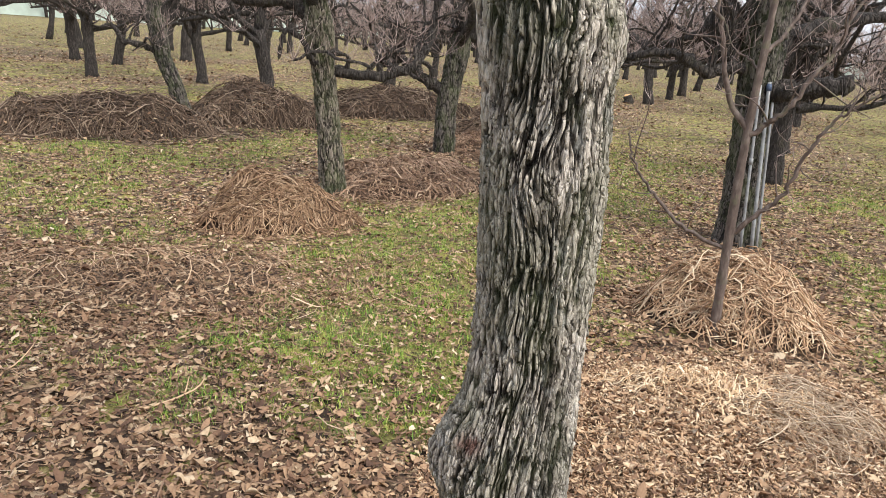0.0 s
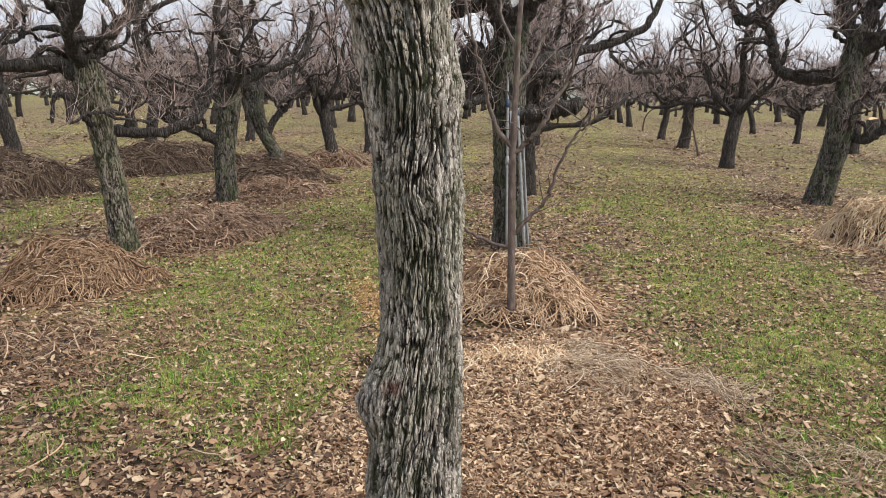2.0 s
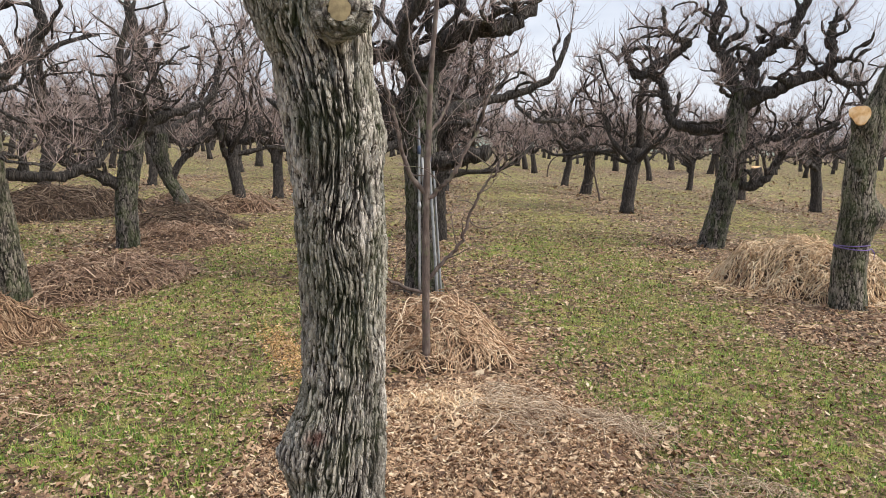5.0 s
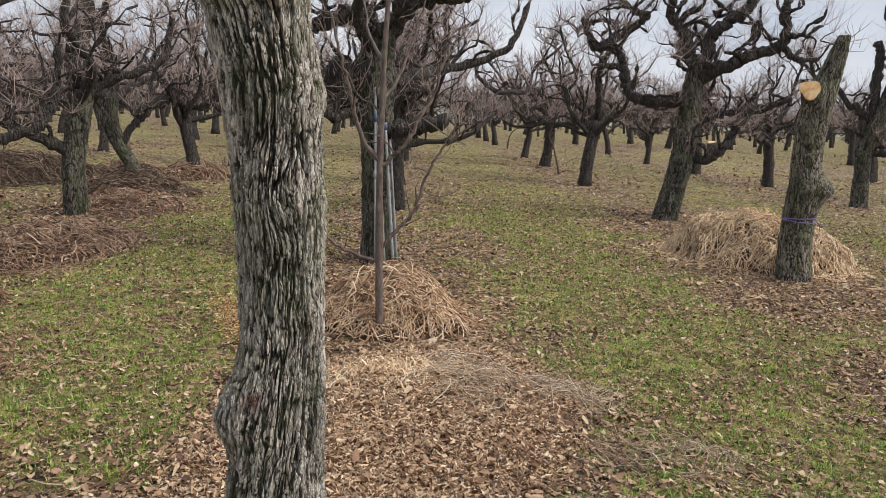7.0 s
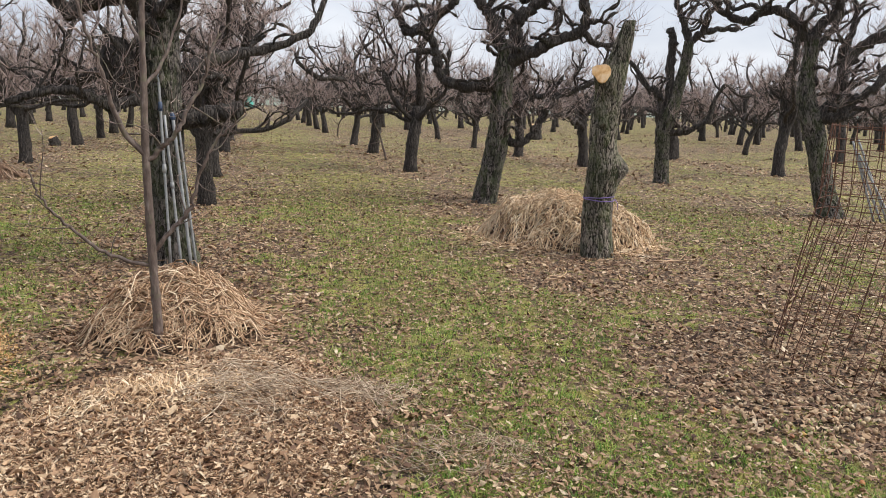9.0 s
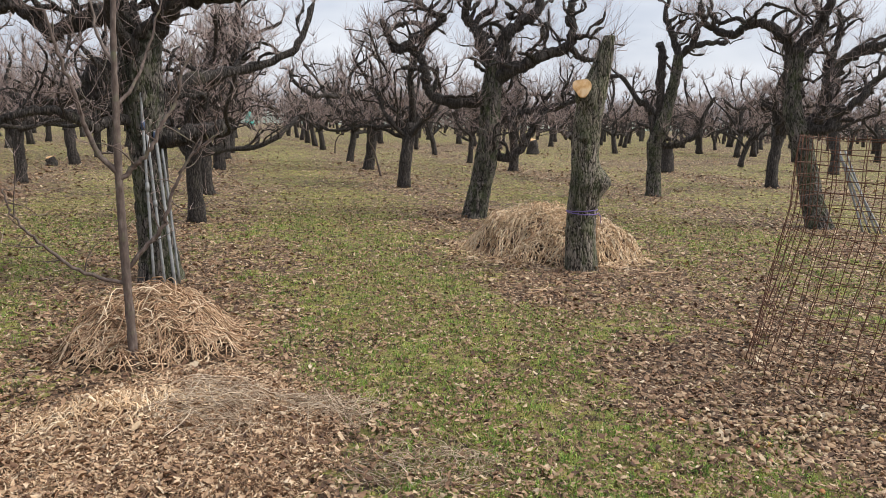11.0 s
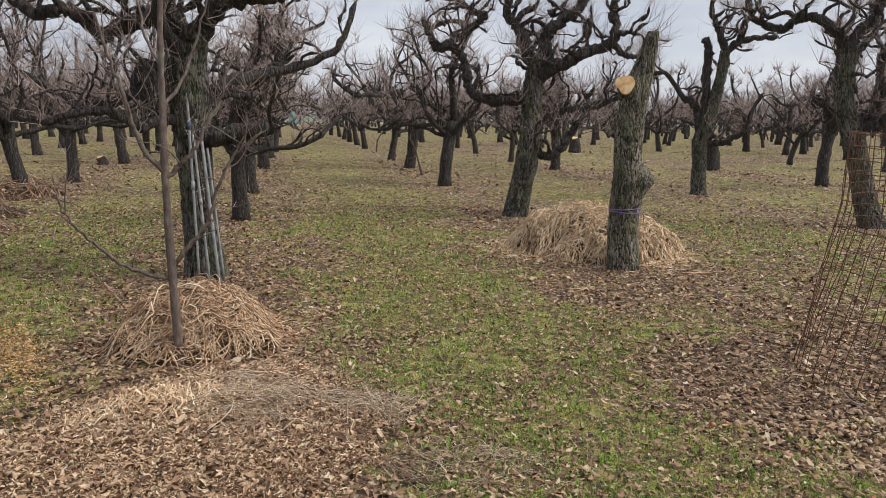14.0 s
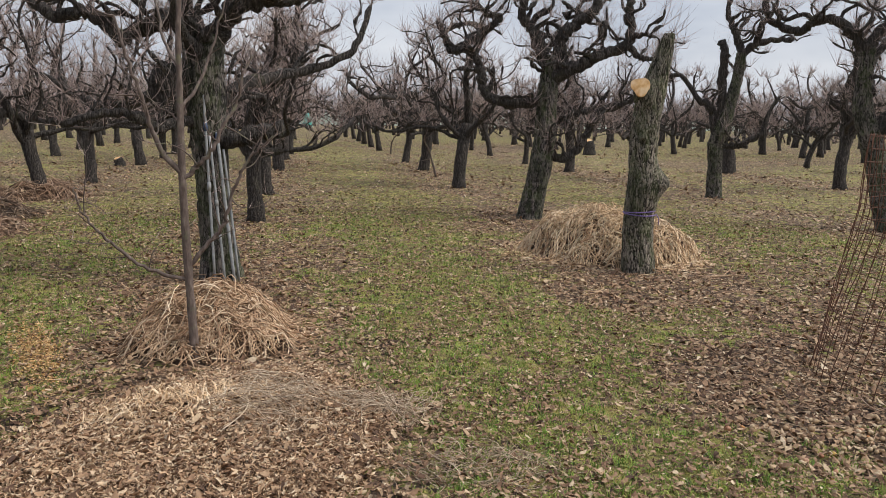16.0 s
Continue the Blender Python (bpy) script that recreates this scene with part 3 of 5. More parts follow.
def bark_mesh(name, zs, axis_x, axis_y, radius, around, plates, tall, depth, seed, mat, knots=(), bulges=(), rust=None, twist=0.1, fine_side=0.0):
    """A trunk whose bark plates are modelled. axis and radius: tables by height. knots: (angle, z, size, lift, calm); bulges: (angle, z, height, wide, tall)."""
    # closer steps on the side towards the path
    th = np.arange(around) * 2 * np.pi / around
    th = th - fine_side * np.sin(th - 1.5 * np.pi)
    T, Z = np.meshgrid(th, zs)
    R0 = lerp(Z, radius)
    circ = 2 * np.pi * float(np.mean(R0))
    cell = circ / plates
    S = T / (2 * np.pi) * plates
    S = S + 0.045 * plates * (fbm(T / (2 * np.pi) * 8, Z * 6, seed, 3, 8) - 0.5) + 0.7 * (fbm(T / (2 * np.pi) * 24, Z * 20, seed + 5, 2, 24) - 0.5) + twist * (Z - 1.2) / cell * 0.5
    ZZ = Z + 0.05 * (fbm(T / (2 * np.pi) * 10, Z * 7, seed + 9, 2, 10) - 0.5)
    lift, calm = np.zeros_like(Z), np.zeros_like(Z)
    for ang, z0, size, up, quiet in knots:
        da = (T - ang + np.pi) % (2 * np.pi) - np.pi
        ds, dz = da * R0, Z - z0
        q = ds * ds + dz * dz
        S = S - (size * size * ds / (q + (0.85 * size) ** 2)) / cell * 0.62
        g = np.exp(-q / (0.9 * size) ** 2)
        lift += up * g - 0.12 * up * np.exp(-q / (0.3 * size) ** 2)
        calm = np.maximum(calm, quiet * np.exp(-q / (0.75 * size) ** 2))
    for ang, z0, high, wide, long in bulges:
        da = (T - ang + np.pi) % (2 * np.pi) - np.pi
        lift += high * np.exp(-(da / wide) ** 2 - np.abs((Z - z0) / long) ** 2.6)
    S = S + 0.3 * (value_noise(S * 5, Z / (tall * 0.16), seed + 2) - 0.5)
    ZZ = ZZ + 0.3 * tall * (value_noise(S * 1.3, Z / (tall * 0.5), seed + 4) - 0.5)
    # long interlaced ridges: furrows run where a stretched noise crosses its middle
    n1 = fbm(S, ZZ / tall, seed, 2, plates)
    n2 = value_noise(S * 2, ZZ / (tall * 0.55), seed + 3, plates * 2)
    n3 = value_noise(S * 1, ZZ / (tall * 0.13), seed + 6, plates)
    who = value_noise(S * 1, ZZ / (tall * 0.7), seed + 7, plates)
    who2 = value_noise(S * 2, ZZ / (tall * 0.25), seed + 11, plates * 2)
    stria = value_noise(S * 5, ZZ / (tall * 0.6), seed + 8, plates * 5)
    plate = soft(np.abs(n1 - 0.5) * 2, 0.02, 0.25) * (0.45 + 0.55 * soft(np.abs(n2 - 0.5) * 2, 0.04, 0.3))
    crack = soft(np.abs(n3 - 0.5) * 2, 0.02, 0.14)
    fine = fbm(T / (2 * np.pi) * 110, Z * 75, seed + 1, 3, 110)
    swell = fbm(T / (2 * np.pi) * 9, Z * 9, seed + 12, 3, 9) - 0.5
    h = depth * (plate * (0.5 + 0.7 * who) * (1 - calm) + 0.5 * calm) + depth * 0.5 * crack * (0.4 + who2) + depth * 0.45 * (fine - 0.5) + depth * 0.25 * (stria - 0.5) + depth * 0.9 * swell
    R = R0 + lift + h - depth * 0.8
    R[-1] *= 0.03
    V = np.stack((lerp(Z, axis_x) + np.cos(T) * R, lerp(Z, axis_y) + np.sin(T) * R, Z), -1).reshape(-1, 3)
    m, n = Z.shape
    i = np.arange(m - 1)[:, None] * n
    k, q = np.arange(n)[None], (np.arange(n)[None] + 1) % n
    F = np.stack((i + k, i + q, i + n + q, i + n + k), -1).reshape(-1, 4)
    me = fast_mesh(name, V, F, 4, mat, True)
    # tone drops in furrows and cracks: weathered tops, plus shade painted into the colour
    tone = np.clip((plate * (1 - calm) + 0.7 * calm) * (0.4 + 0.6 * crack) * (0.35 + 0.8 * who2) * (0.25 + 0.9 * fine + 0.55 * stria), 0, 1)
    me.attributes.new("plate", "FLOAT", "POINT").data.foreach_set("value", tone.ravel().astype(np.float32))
    red = np.zeros_like(Z)
    if rust:
        da = (T - rust[0] + np.pi) % (2 * np.pi) - np.pi
        red = np.clip(1.6 * np.exp(-(da * R0 / rust[2]) ** 2 - ((Z - rust[1]) / rust[3]) ** 2) * (0.3 + 1.1 * fine) * plate, 0, 0.85)
    me.attributes.new("rust", "FLOAT", "POINT").data.foreach_set("value", red.ravel().astype(np.float32))
    return me


def disc(name, m, r, mat, parent, rng, thick=0.012, label=""):
    """A sawn round with an uneven rim."""
    n = 26
    rr = r * (1 + (0.06 if np.isscalar(r) else 0.02) * rng.normal(size=n))
    v = [(0, 0, thick)] + [(math.cos(6.283 * k / n) * rr[k], math.sin(6.283 * k / n) * rr[k], thick * 0.8) for k in range(n)] + [(math.cos(6.283 * k / n) * rr[k] * 1.03, math.sin(6.283 * k / n) * rr[k] * 1.03, -thick) for k in range(n)]
    f = [(0, 1 + k, 1 + (k + 1) % n) for k in range(n)] + [(1 + k, 1 + n + k, 1 + n + (k + 1) % n, 1 + (k + 1) % n) for k in range(n)]
    ob = put(name, mesh_of(name, v, f, mat, False), parent, label)
    ob.matrix_basis = m
    return ob


def near_tree():
    rng = np.random.default_rng(31)
    root = empty("fruit_tree", Matrix.Identity(4), "old fruit tree trunk with deeply furrowed mossy grey bark", "tree")
    zs = np.concatenate((np.linspace(-0.06, 0.55, 50), np.linspace(0.553, 2.12, 560), np.linspace(2.13, 2.5, 20)))
    ax = ((0.0, 0.262), (0.68, 0.276), (0.91, 0.285), (1.14, 0.29), (1.31, 0.285), (1.456, 0.278), (1.57, 0.268), (1.7, 0.26), (1.75, 0.251), (1.8, 0.24), (1.86, 0.231), (1.91, 0.215), (1.97, 0.202), (2.1, 0.165), (2.5, 0.05))
    ay = ((0.0, 1.15), (1.5, 1.15), (2.1, 1.17), (2.5, 1.2))
    ra = ((-0.06, 0.2), (0.1, 0.17), (0.4, 0.137), (0.68, 0.121), (0.82, 0.115), (0.91, 0.111), (1.0, 0.105), (1.1, 0.1), (1.2, 0.102), (1.31, 0.102), (1.4, 0.105), (1.456, 0.107), (1.57, 0.108), (1.65, 0.114), (1.7, 0.118), (1.75, 0.117), (1.81, 0.114), (1.86, 0.116), (1.91, 0.128), (1.97, 0.14), (2.1, 0.16), (2.5, 0.13))
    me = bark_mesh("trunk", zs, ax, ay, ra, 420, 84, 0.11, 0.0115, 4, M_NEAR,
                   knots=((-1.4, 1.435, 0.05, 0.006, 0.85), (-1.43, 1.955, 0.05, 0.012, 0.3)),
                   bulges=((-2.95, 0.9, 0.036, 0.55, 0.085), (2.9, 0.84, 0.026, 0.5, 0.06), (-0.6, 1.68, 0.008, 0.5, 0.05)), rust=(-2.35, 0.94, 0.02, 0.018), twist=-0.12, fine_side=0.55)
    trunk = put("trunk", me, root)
    face = Vector((-0.25, -0.93, -0.16)).to_track_quat("Z", "Y").to_matrix().to_4x4()
    knot = disc("sawn_knot", Matrix.Translation((0.229, 0.98, 1.957)) @ face, 0.025, M_OLD_CUT, trunk, rng, 0.006, "weathered sawn branch stub with callus rim")
    rim = Soup()
    for k, (r, thick) in enumerate(((0.034, 0.011), (0.048, 0.013), (0.06, 0.012))):
        a = np.linspace(0, 2 * np.pi, 29)
        rr = r * (1 + 0.05 * np.sin(a * 3 + k))
        rim.tube(np.stack((np.cos(a) * rr, np.sin(a) * rr, -0.006 - 0.011 * k + 0.003 * np.sin(a * 5 + k)), 1), thick * (1 + 0.14 * rng.normal(size=29)), 9, False, 0.14, rng)
    ring = rim.mesh("callus_rim", M_NEAR)
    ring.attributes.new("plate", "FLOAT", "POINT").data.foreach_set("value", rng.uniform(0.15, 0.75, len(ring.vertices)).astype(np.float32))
    put("callus_rim", ring, trunk, "swollen grey callus round the cut").matrix_basis = Matrix.Translation((0.229, 0.98, 1.957)) @ face
    tw = Twigs(True)
    for az, rise, length, thick, z in ((2.6, 1.05, 3.2, 0.08, 2.35), (0.6, 0.6, 3.0, 0.07, 2.4), (-1.8, 1.15, 3.0, 0.085, 2.45), (1.6, 1.0, 3.0, 0.07, 2.4)):
        put("limb", limb(rng, tw, (lerp(z, ax), lerp(z, ay), z), az, rise, length, thick, 1).mesh("limb", M_BARK), root)
    put("twig_crown", tw.mesh(rng, M_TWIG), root, "thin grey-purple bare shoots", "stuff")


near_tree()


def smooth_path(points, per=5):
    """A curve through a few control points."""
    p = [np.array(q, float) for q in points]
    p = [2 * p[0] - p[1]] + p + [2 * p[-1] - p[-2]]
    out = []
    for i in range(1, len(p) - 2):
        for t in np.arange(per) / per:
            a, b, c, d = p[i - 1], p[i], p[i + 1], p[i + 2]
            out.append(0.5 * (2 * b + (c - a) * t + (2 * a - 5 * b + 4 * c - d) * t * t + (3 * b - a - 3 * c + d) * t ** 3))
    out.append(p[-2])
    return np.array(out)


def shaped_tree(name, seed, base, side, label, axis, radius, limbs, bark=None, bark_args=None, plain_trunk=False, spurs=1.0, group="old orchard trees"):
    """A tree of known shape. side: the level direction in which offsets run. axis: (z, offset) of the trunk, radius: (z, r);
    limbs: (r0, r1, dressed, points) with points (offset, height, depth)."""
    rng = np.random.default_rng(seed)
    root = empty(name, pose(base[0], base[1], 0), label, "tree", group)
    sx, sy = np.array(side) / np.linalg.norm(side)
    top = axis[-1][0]
    ax, ay = [(z, o * sx) for z, o in axis], [(z, o * sy) for z, o in axis]
    around, rows, plates, tall, depth = bark_args or (112, 170, 24, 0.15, 0.017)
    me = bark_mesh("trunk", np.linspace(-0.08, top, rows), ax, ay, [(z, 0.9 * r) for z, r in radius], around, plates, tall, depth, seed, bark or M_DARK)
    trunk = put("trunk", me, root)
    tw = Twigs(True)
    for r0, r1, dressed, pts in limbs:
        s = Soup()
        world = [(o * sx - w * sy, o * sy + w * sx, z) for o, z, w in pts]
        main = smooth_path(world, 6)
        main[1:-1] += rng.normal(size=(len(main) - 2, 3)) * r0 * 0.16
        rad = knobby(rng, len(main), r0, r1, 0.1)
        rad[-1] *= 0.8
        s.tube(main, rad, 10, True, 0.07, rng)
        step = float(np.mean(np.linalg.norm(np.diff(main, axis=0), axis=1)))
        if dressed:
            dress(rng, s, tw, main, rad, 8, max(0.09, step), 2, spurs)
        put("limb", s.mesh("limb", M_BARK), root)
    if tw.p:
        put("twig_crown", tw.mesh(rng, M_TWIG), root, "thin grey-purple bare shoots", "stuff")
    return root


def named_trees():
    # tree with the poles
    shaped_tree("orchard_tree", 41, (2.57, 6.8), (0.963, -0.268), "thick old fruit tree with steel poles leaning on it",
                ((-0.08, 0.03), (0.04, 0.02), (0.59, -0.02), (1.02, -0.04), (1.48, -0.06), (1.84, -0.08), (2.1, -0.08), (2.3, -0.06), (2.45, -0.02)),
                ((-0.08, 0.27), (0.1, 0.225), (0.4, 0.19), (1.0, 0.175), (1.4, 0.19), (1.7, 0.2), (1.95, 0.21), (2.3, 0.19), (2.45, 0.14)),
                ((0.1, 0.075, False, ((-0.02, 1.4, 0), (0.12, 1.44, -0.1), (0.3, 1.45, -0.15), (0.48, 1.52, -0.15), (0.65, 1.52, -0.15))),
                 (0.11, 0.06, True, ((-0.06, 2.2, 0), (0.1, 2.52, 0), (0.28, 2.73, -0.1), (0.51, 2.82, -0.1), (0.69, 2.8, -0.1), (0.88, 2.88, 0), (1.15, 3.2, 0.1), (1.3, 3.7, 0.2))),
                 (0.085, 0.045, True, ((-0.08, 2.3, 0), (-0.18, 2.5, 0), (-0.45, 2.54, 0), (-0.7, 2.44, 0), (-0.83, 2.34, -0.05), (-0.95, 2.51, -0.1), (-1.15, 2.58, -0.1), (-1.38, 2.54, 0), (-1.55, 2.66, 0.1), (-1.9, 3.0, 0.2))),
                 (0.055, 0.03, True, ((-0.1, 1.6, 0), (-0.3, 1.6, -0.15), (-0.5, 1.53, -0.25), (-0.63, 1.59, -0.3), (-0.82, 1.67, -0.3), (-1.08, 1.64, -0.3), (-1.35, 1.54, -0.3))),
                 (0.08, 0.03, True, ((-0.05, 1.7, 0.1), (0.35, 2.0, 0.6), (0.7, 2.1, 1.0), (1.2, 2.25, 1.2), (1.6, 2.45, 1.2), (1.85, 3.0, 1.3))),
                 (0.085, 0.03, True, ((-0.12, 1.75, 0), (-0.45, 1.95, 0.6), (-0.9, 1.75, 1.2), (-1.4, 1.8, 1.6), (-1.9, 2.1, 1.8))),
                 (0.1, 0.035, True, ((-0.08, 2.3, 0), (-0.25, 2.8, 0.2), (-0.15, 3.2, 0.3), (-0.35, 3.8, 0.4), (-0.1, 4.4, 0.4))),
                 (0.07, 0.03, True, ((-0.1, 2.2, 0), (-0.3, 2.5, -0.5), (-0.2, 2.9, -0.9), (0.1, 3.4, -1.1)))), spurs=0.85)
    burl = Soup()
    t = np.linspace(0, 1, 9)
    burl.tube(np.stack((-0.06 * np.sin(t * 3), 0 * t, t * 0.52), 1), 0.16 * np.sin(0.35 + t * 2.5) ** 0.6, 14, True, 0.07, np.random.default_rng(3))
    root = [o for o in bpy.data.objects if o.name.startswith("orchard_tree") and "steel poles" in o.get("label", "")][0]
    put("burl", burl.mesh("burl", M_BARK), root, "swollen dark burl").matrix_basis = pose(-0.36, 0.1, 1.64, 0, -4, 0)
    # leaning tree with long crooked limbs
    shaped_tree("orchard_tree", 42, (8.545, 9.156), (0.748, -0.664), "leaning old fruit tree with long crooked dark limbs",
                ((-0.08, 0.0), (0.02, 0.03), (0.4, 0.1), (0.87, 0.19), (1.34, 0.24), (1.8, 0.25), (2.21, 0.26), (2.55, 0.29), (2.75, 0.31)),
                ((-0.08, 0.27), (0.1, 0.235), (0.5, 0.21), (0.87, 0.215), (1.34, 0.195), (1.8, 0.19), (2.21, 0.18), (2.55, 0.15), (2.75, 0.12)),
                ((0.09, 0.045, True, ((0.1, 1.98, 0), (-0.29, 1.94, -0.1), (-0.56, 1.98, -0.2), (-0.77, 2.09, -0.2), (-0.83, 2.32, -0.2), (-0.88, 2.55, -0.2), (-0.99, 2.74, -0.2), (-1.18, 2.82, -0.2), (-1.36, 2.8, -0.1), (-1.49, 2.96, 0), (-1.62, 3.3, 0))),
                 (0.06, 0.035, True, ((-1.16, 2.84, -0.2), (-0.88, 3.06, -0.2), (-0.63, 3.22, -0.2), (-0.55, 3.35, -0.2), (-0.78, 3.37, -0.2), (-0.93, 3.56, -0.2), (-1.01, 3.9, -0.2))),
                 (0.115, 0.05, True, ((0.34, 2.35, 0), (0.56, 2.49, -0.1), (0.8, 2.58, -0.1), (1.03, 2.71, -0.1), (1.3, 2.82, 0), (1.51, 2.91, 0), (1.55, 3.19, 0), (1.51, 3.4, 0), (1.54, 3.61, 0), (1.66, 3.72, 0))),
                 (0.055, 0.03, True, ((1.51, 2.9, 0), (1.7, 2.74, 0), (1.86, 2.7, 0), (2.1, 2.72, 0.1))),
                 (0.11, 0.06, True, ((0.36, 2.5, 0), (0.42, 2.79, 0), (0.46, 3.06, 0), (0.61, 3.19, 0), (0.84, 3.32, 0), (0.98, 3.49, 0), (1.04, 3.76, 0), (1.2, 4.1, 0))),
                 (0.095, 0.05, True, ((0.25, 2.55, 0), (0.09, 2.93, 0), (-0.06, 3.19, 0), (-0.2, 3.33, 0), (-0.19, 3.59, 0), (-0.1, 3.9, 0), (-0.2, 4.4, 0))),
                 (0.08, 0.04, True, ((0.3, 1.1, 0), (0.45, 1.05, 0), (0.61, 1.04, 0), (0.82, 1.23, 0.05), (0.96, 1.51, 0.1), (1.02, 1.72, 0.1), (1.24, 1.9, 0.15), (1.48, 1.96, 0.2), (1.8, 2.1, 0.2))),
                 (0.06, 0.03, True, ((0.3, 1.5, 0.1), (0.52, 1.7, 0.2), (0.76, 1.8, 0.3), (1.04, 1.88, 0.4), (1.3, 2.2, 0.5))),
                 (0.07, 0.03, True, ((0.3, 2.4, 0), (0.4, 2.6, 0.7), (0.2, 2.9, 1.3), (0.4, 3.4, 1.7)))), spurs=0.8)
    # tree behind the wire cage
    shaped_tree("orchard_tree", 43, (13.1, 5.3), (0.42, -0.907), "old fruit tree with twisted dark limbs and props beside it",
                ((-0.08, -0.04), (0.0, -0.06), (0.44, -0.22), (0.9, -0.33), (1.34, -0.46), (1.66, -0.56), (1.92, -0.66), (2.28, -0.7), (2.59, -0.68), (2.95, -0.69)),
                ((-0.08, 0.28), (0.1, 0.24), (0.5, 0.2), (0.9, 0.185), (1.34, 0.19), (1.66, 0.2), (1.92, 0.17), (2.28, 0.13), (2.6, 0.12), (2.95, 0.11)),
                ((0.09, 0.05, True, ((-0.69, 2.85, 0), (-0.86, 3.07, 0), (-1.05, 3.29, 0), (-1.27, 3.39, 0), (-1.48, 3.37, 0), (-1.68, 3.24, 0), (-1.95, 3.29, 0), (-2.23, 3.46, 0), (-2.3, 3.8, 0))),
                 (0.09, 0.05, True, ((-0.69, 2.9, 0), (-0.55, 3.17, 0), (-0.37, 3.36, 0), (-0.3, 3.6, 0), (-0.1, 4.1, 0))),
                 (0.12, 0.05, True, ((-0.5, 1.6, 0), (-0.23, 1.89, 0.1), (-0.18, 2.16, 0.1), (-0.11, 2.55, 0.1), (0.05, 2.8, 0.1), (0.3, 2.97, 0.1), (0.6, 3.05, 0.2), (0.9, 3.4, 0.2))),
                 (0.1, 0.045, True, ((-0.48, 1.66, 0), (-0.12, 1.67, -0.1), (0.01, 1.9, -0.1), (0.29, 2.12, -0.1), (0.46, 2.42, 0), (0.8, 2.6, 0))),
                 (0.075, 0.04, True, ((-0.19, 2.2, 0.1), (-0.2, 2.76, 0.2), (-0.13, 2.98, 0.2), (-0.09, 3.27, 0.2), (-0.14, 3.6, 0.2))),
                 (0.045, 0.03, True, ((-1.5, 3.37, 0), (-1.7, 3.5, 0), (-1.95, 3.42, 0), (-2.1, 3.6, 0.1))),
                 (0.09, 0.04, True, ((-0.6, 2.2, 0), (-0.7, 2.7, 0.7), (-0.4, 3.3, 1.0), (-0.6, 4.0, 1.2)))), spurs=0.75)
    # tree beyond the cut trunk
    shaped_tree("orchard_tree", 44, (14.74, 10.1), (0.597, -0.802), "old fruit tree with a low side limb and cut stubs",
                ((-0.08, 0.01), (0.3, -0.01), (0.73, -0.03), (1.23, -0.05), (1.48, 0.03), (2.03, 0.17), (2.57, 0.28), (3.23, 0.34)),
                ((-0.08, 0.24), (0.1, 0.19), (0.73, 0.165), (1.23, 0.19), (1.48, 0.205), (2.03, 0.15), (2.57, 0.125), (3.23, 0.11)),
                ((0.08, 0.05, True, ((0.34, 3.15, 0), (0.58, 3.37, 0), (0.91, 3.46, 0), (1.36, 3.49, 0))),
                 (0.085, 0.04, True, ((0.34, 3.2, 0), (0.2, 3.6, 0), (0.08, 3.81, 0), (-0.01, 4.15, 0), (0.1, 4.6, 0))),
                 (0.1, 0.085, False, ((0.03, 1.5, 0), (0.02, 2.15, 0), (-0.02, 2.69, 0), (-0.01, 3.22, 0), (-0.12, 3.48, 0))),
                 (0.09, 0.035, True, ((-0.05, 1.4, 0), (-0.16, 1.9, 0), (-0.33, 2.14, 0), (-0.49, 2.19, 0), (-0.83, 2.67, 0), (-1.2, 2.8, 0), (-1.4, 3.4, 0))),
                 (0.085, 0.035, True, ((0.0, 1.2, 0), (0.3, 1.19, 0), (0.55, 1.25, 0), (0.88, 1.48, 0), (1.01, 1.94, 0), (1.2, 2.3, 0))),
                 (0.075, 0.03, True, ((0.3, 2.6, 0), (0.4, 3.1, 0.6), (0.2, 3.6, 0.8), (0.5, 4.2, 1.0))),
                 (0.07, 0.03, True, ((0.6, 3.38, 0), (0.7, 3.8, 0), (0.95, 4.2, 0), (0.8, 4.7, 0)))), spurs=0.75)
    # trees of the row with the reed mulch
    shaped_tree("orchard_tree", 45, (-1.44, 7.22), (0.985, 0.17), "old fruit tree with a mossy knob and a low side limb",
                ((-0.08, 0.08), (0.0, 0.06), (0.5, 0.0), (0.9, -0.05), (1.3, -0.1), (1.65, -0.16), (1.9, -0.2)),
                ((-0.08, 0.18), (0.1, 0.15), (0.5, 0.125), (1.0, 0.12), (1.4, 0.135), (1.65, 0.16), (1.9, 0.13)),
                ((0.055, 0.035, True, ((0.0, 1.22, 0), (0.35, 1.2, 0), (0.6, 1.24, 0), (0.82, 1.36, 0), (0.95, 1.65, 0.1), (1.0, 2.1, 0.1))),
                 (0.08, 0.035, True, ((-0.15, 1.65, 0), (-0.45, 1.85, 0), (-0.8, 1.8, 0), (-1.1, 1.95, 0.1), (-1.4, 2.3, 0.2), (-1.5, 2.9, 0.2))),
                 (0.1, 0.04, True, ((-0.2, 1.85, 0), (-0.32, 2.3, 0), (-0.4, 2.75, 0), (-0.3, 3.2, 0), (-0.55, 3.7, 0))),
                 (0.07, 0.03, True, ((-0.2, 1.8, 0), (0.1, 2.2, 0.3), (0.4, 2.6, 0.4), (0.35, 3.1, 0.5), (0.7, 3.6, 0.5))),
                 (0.07, 0.03, True, ((-0.2, 1.8, 0), (-0.3, 2.1, -0.5), (-0.1, 2.6, -0.9), (-0.4, 3.2, -1.0))),
                 (0.04, 0.015, False, ((-0.05, 1.25, 0), (-0.2, 1.32, -0.1), (-0.3, 1.5, -0.15), (-0.45, 1.55, -0.2), (-0.5, 1.3, -0.2)))), M_GREY)
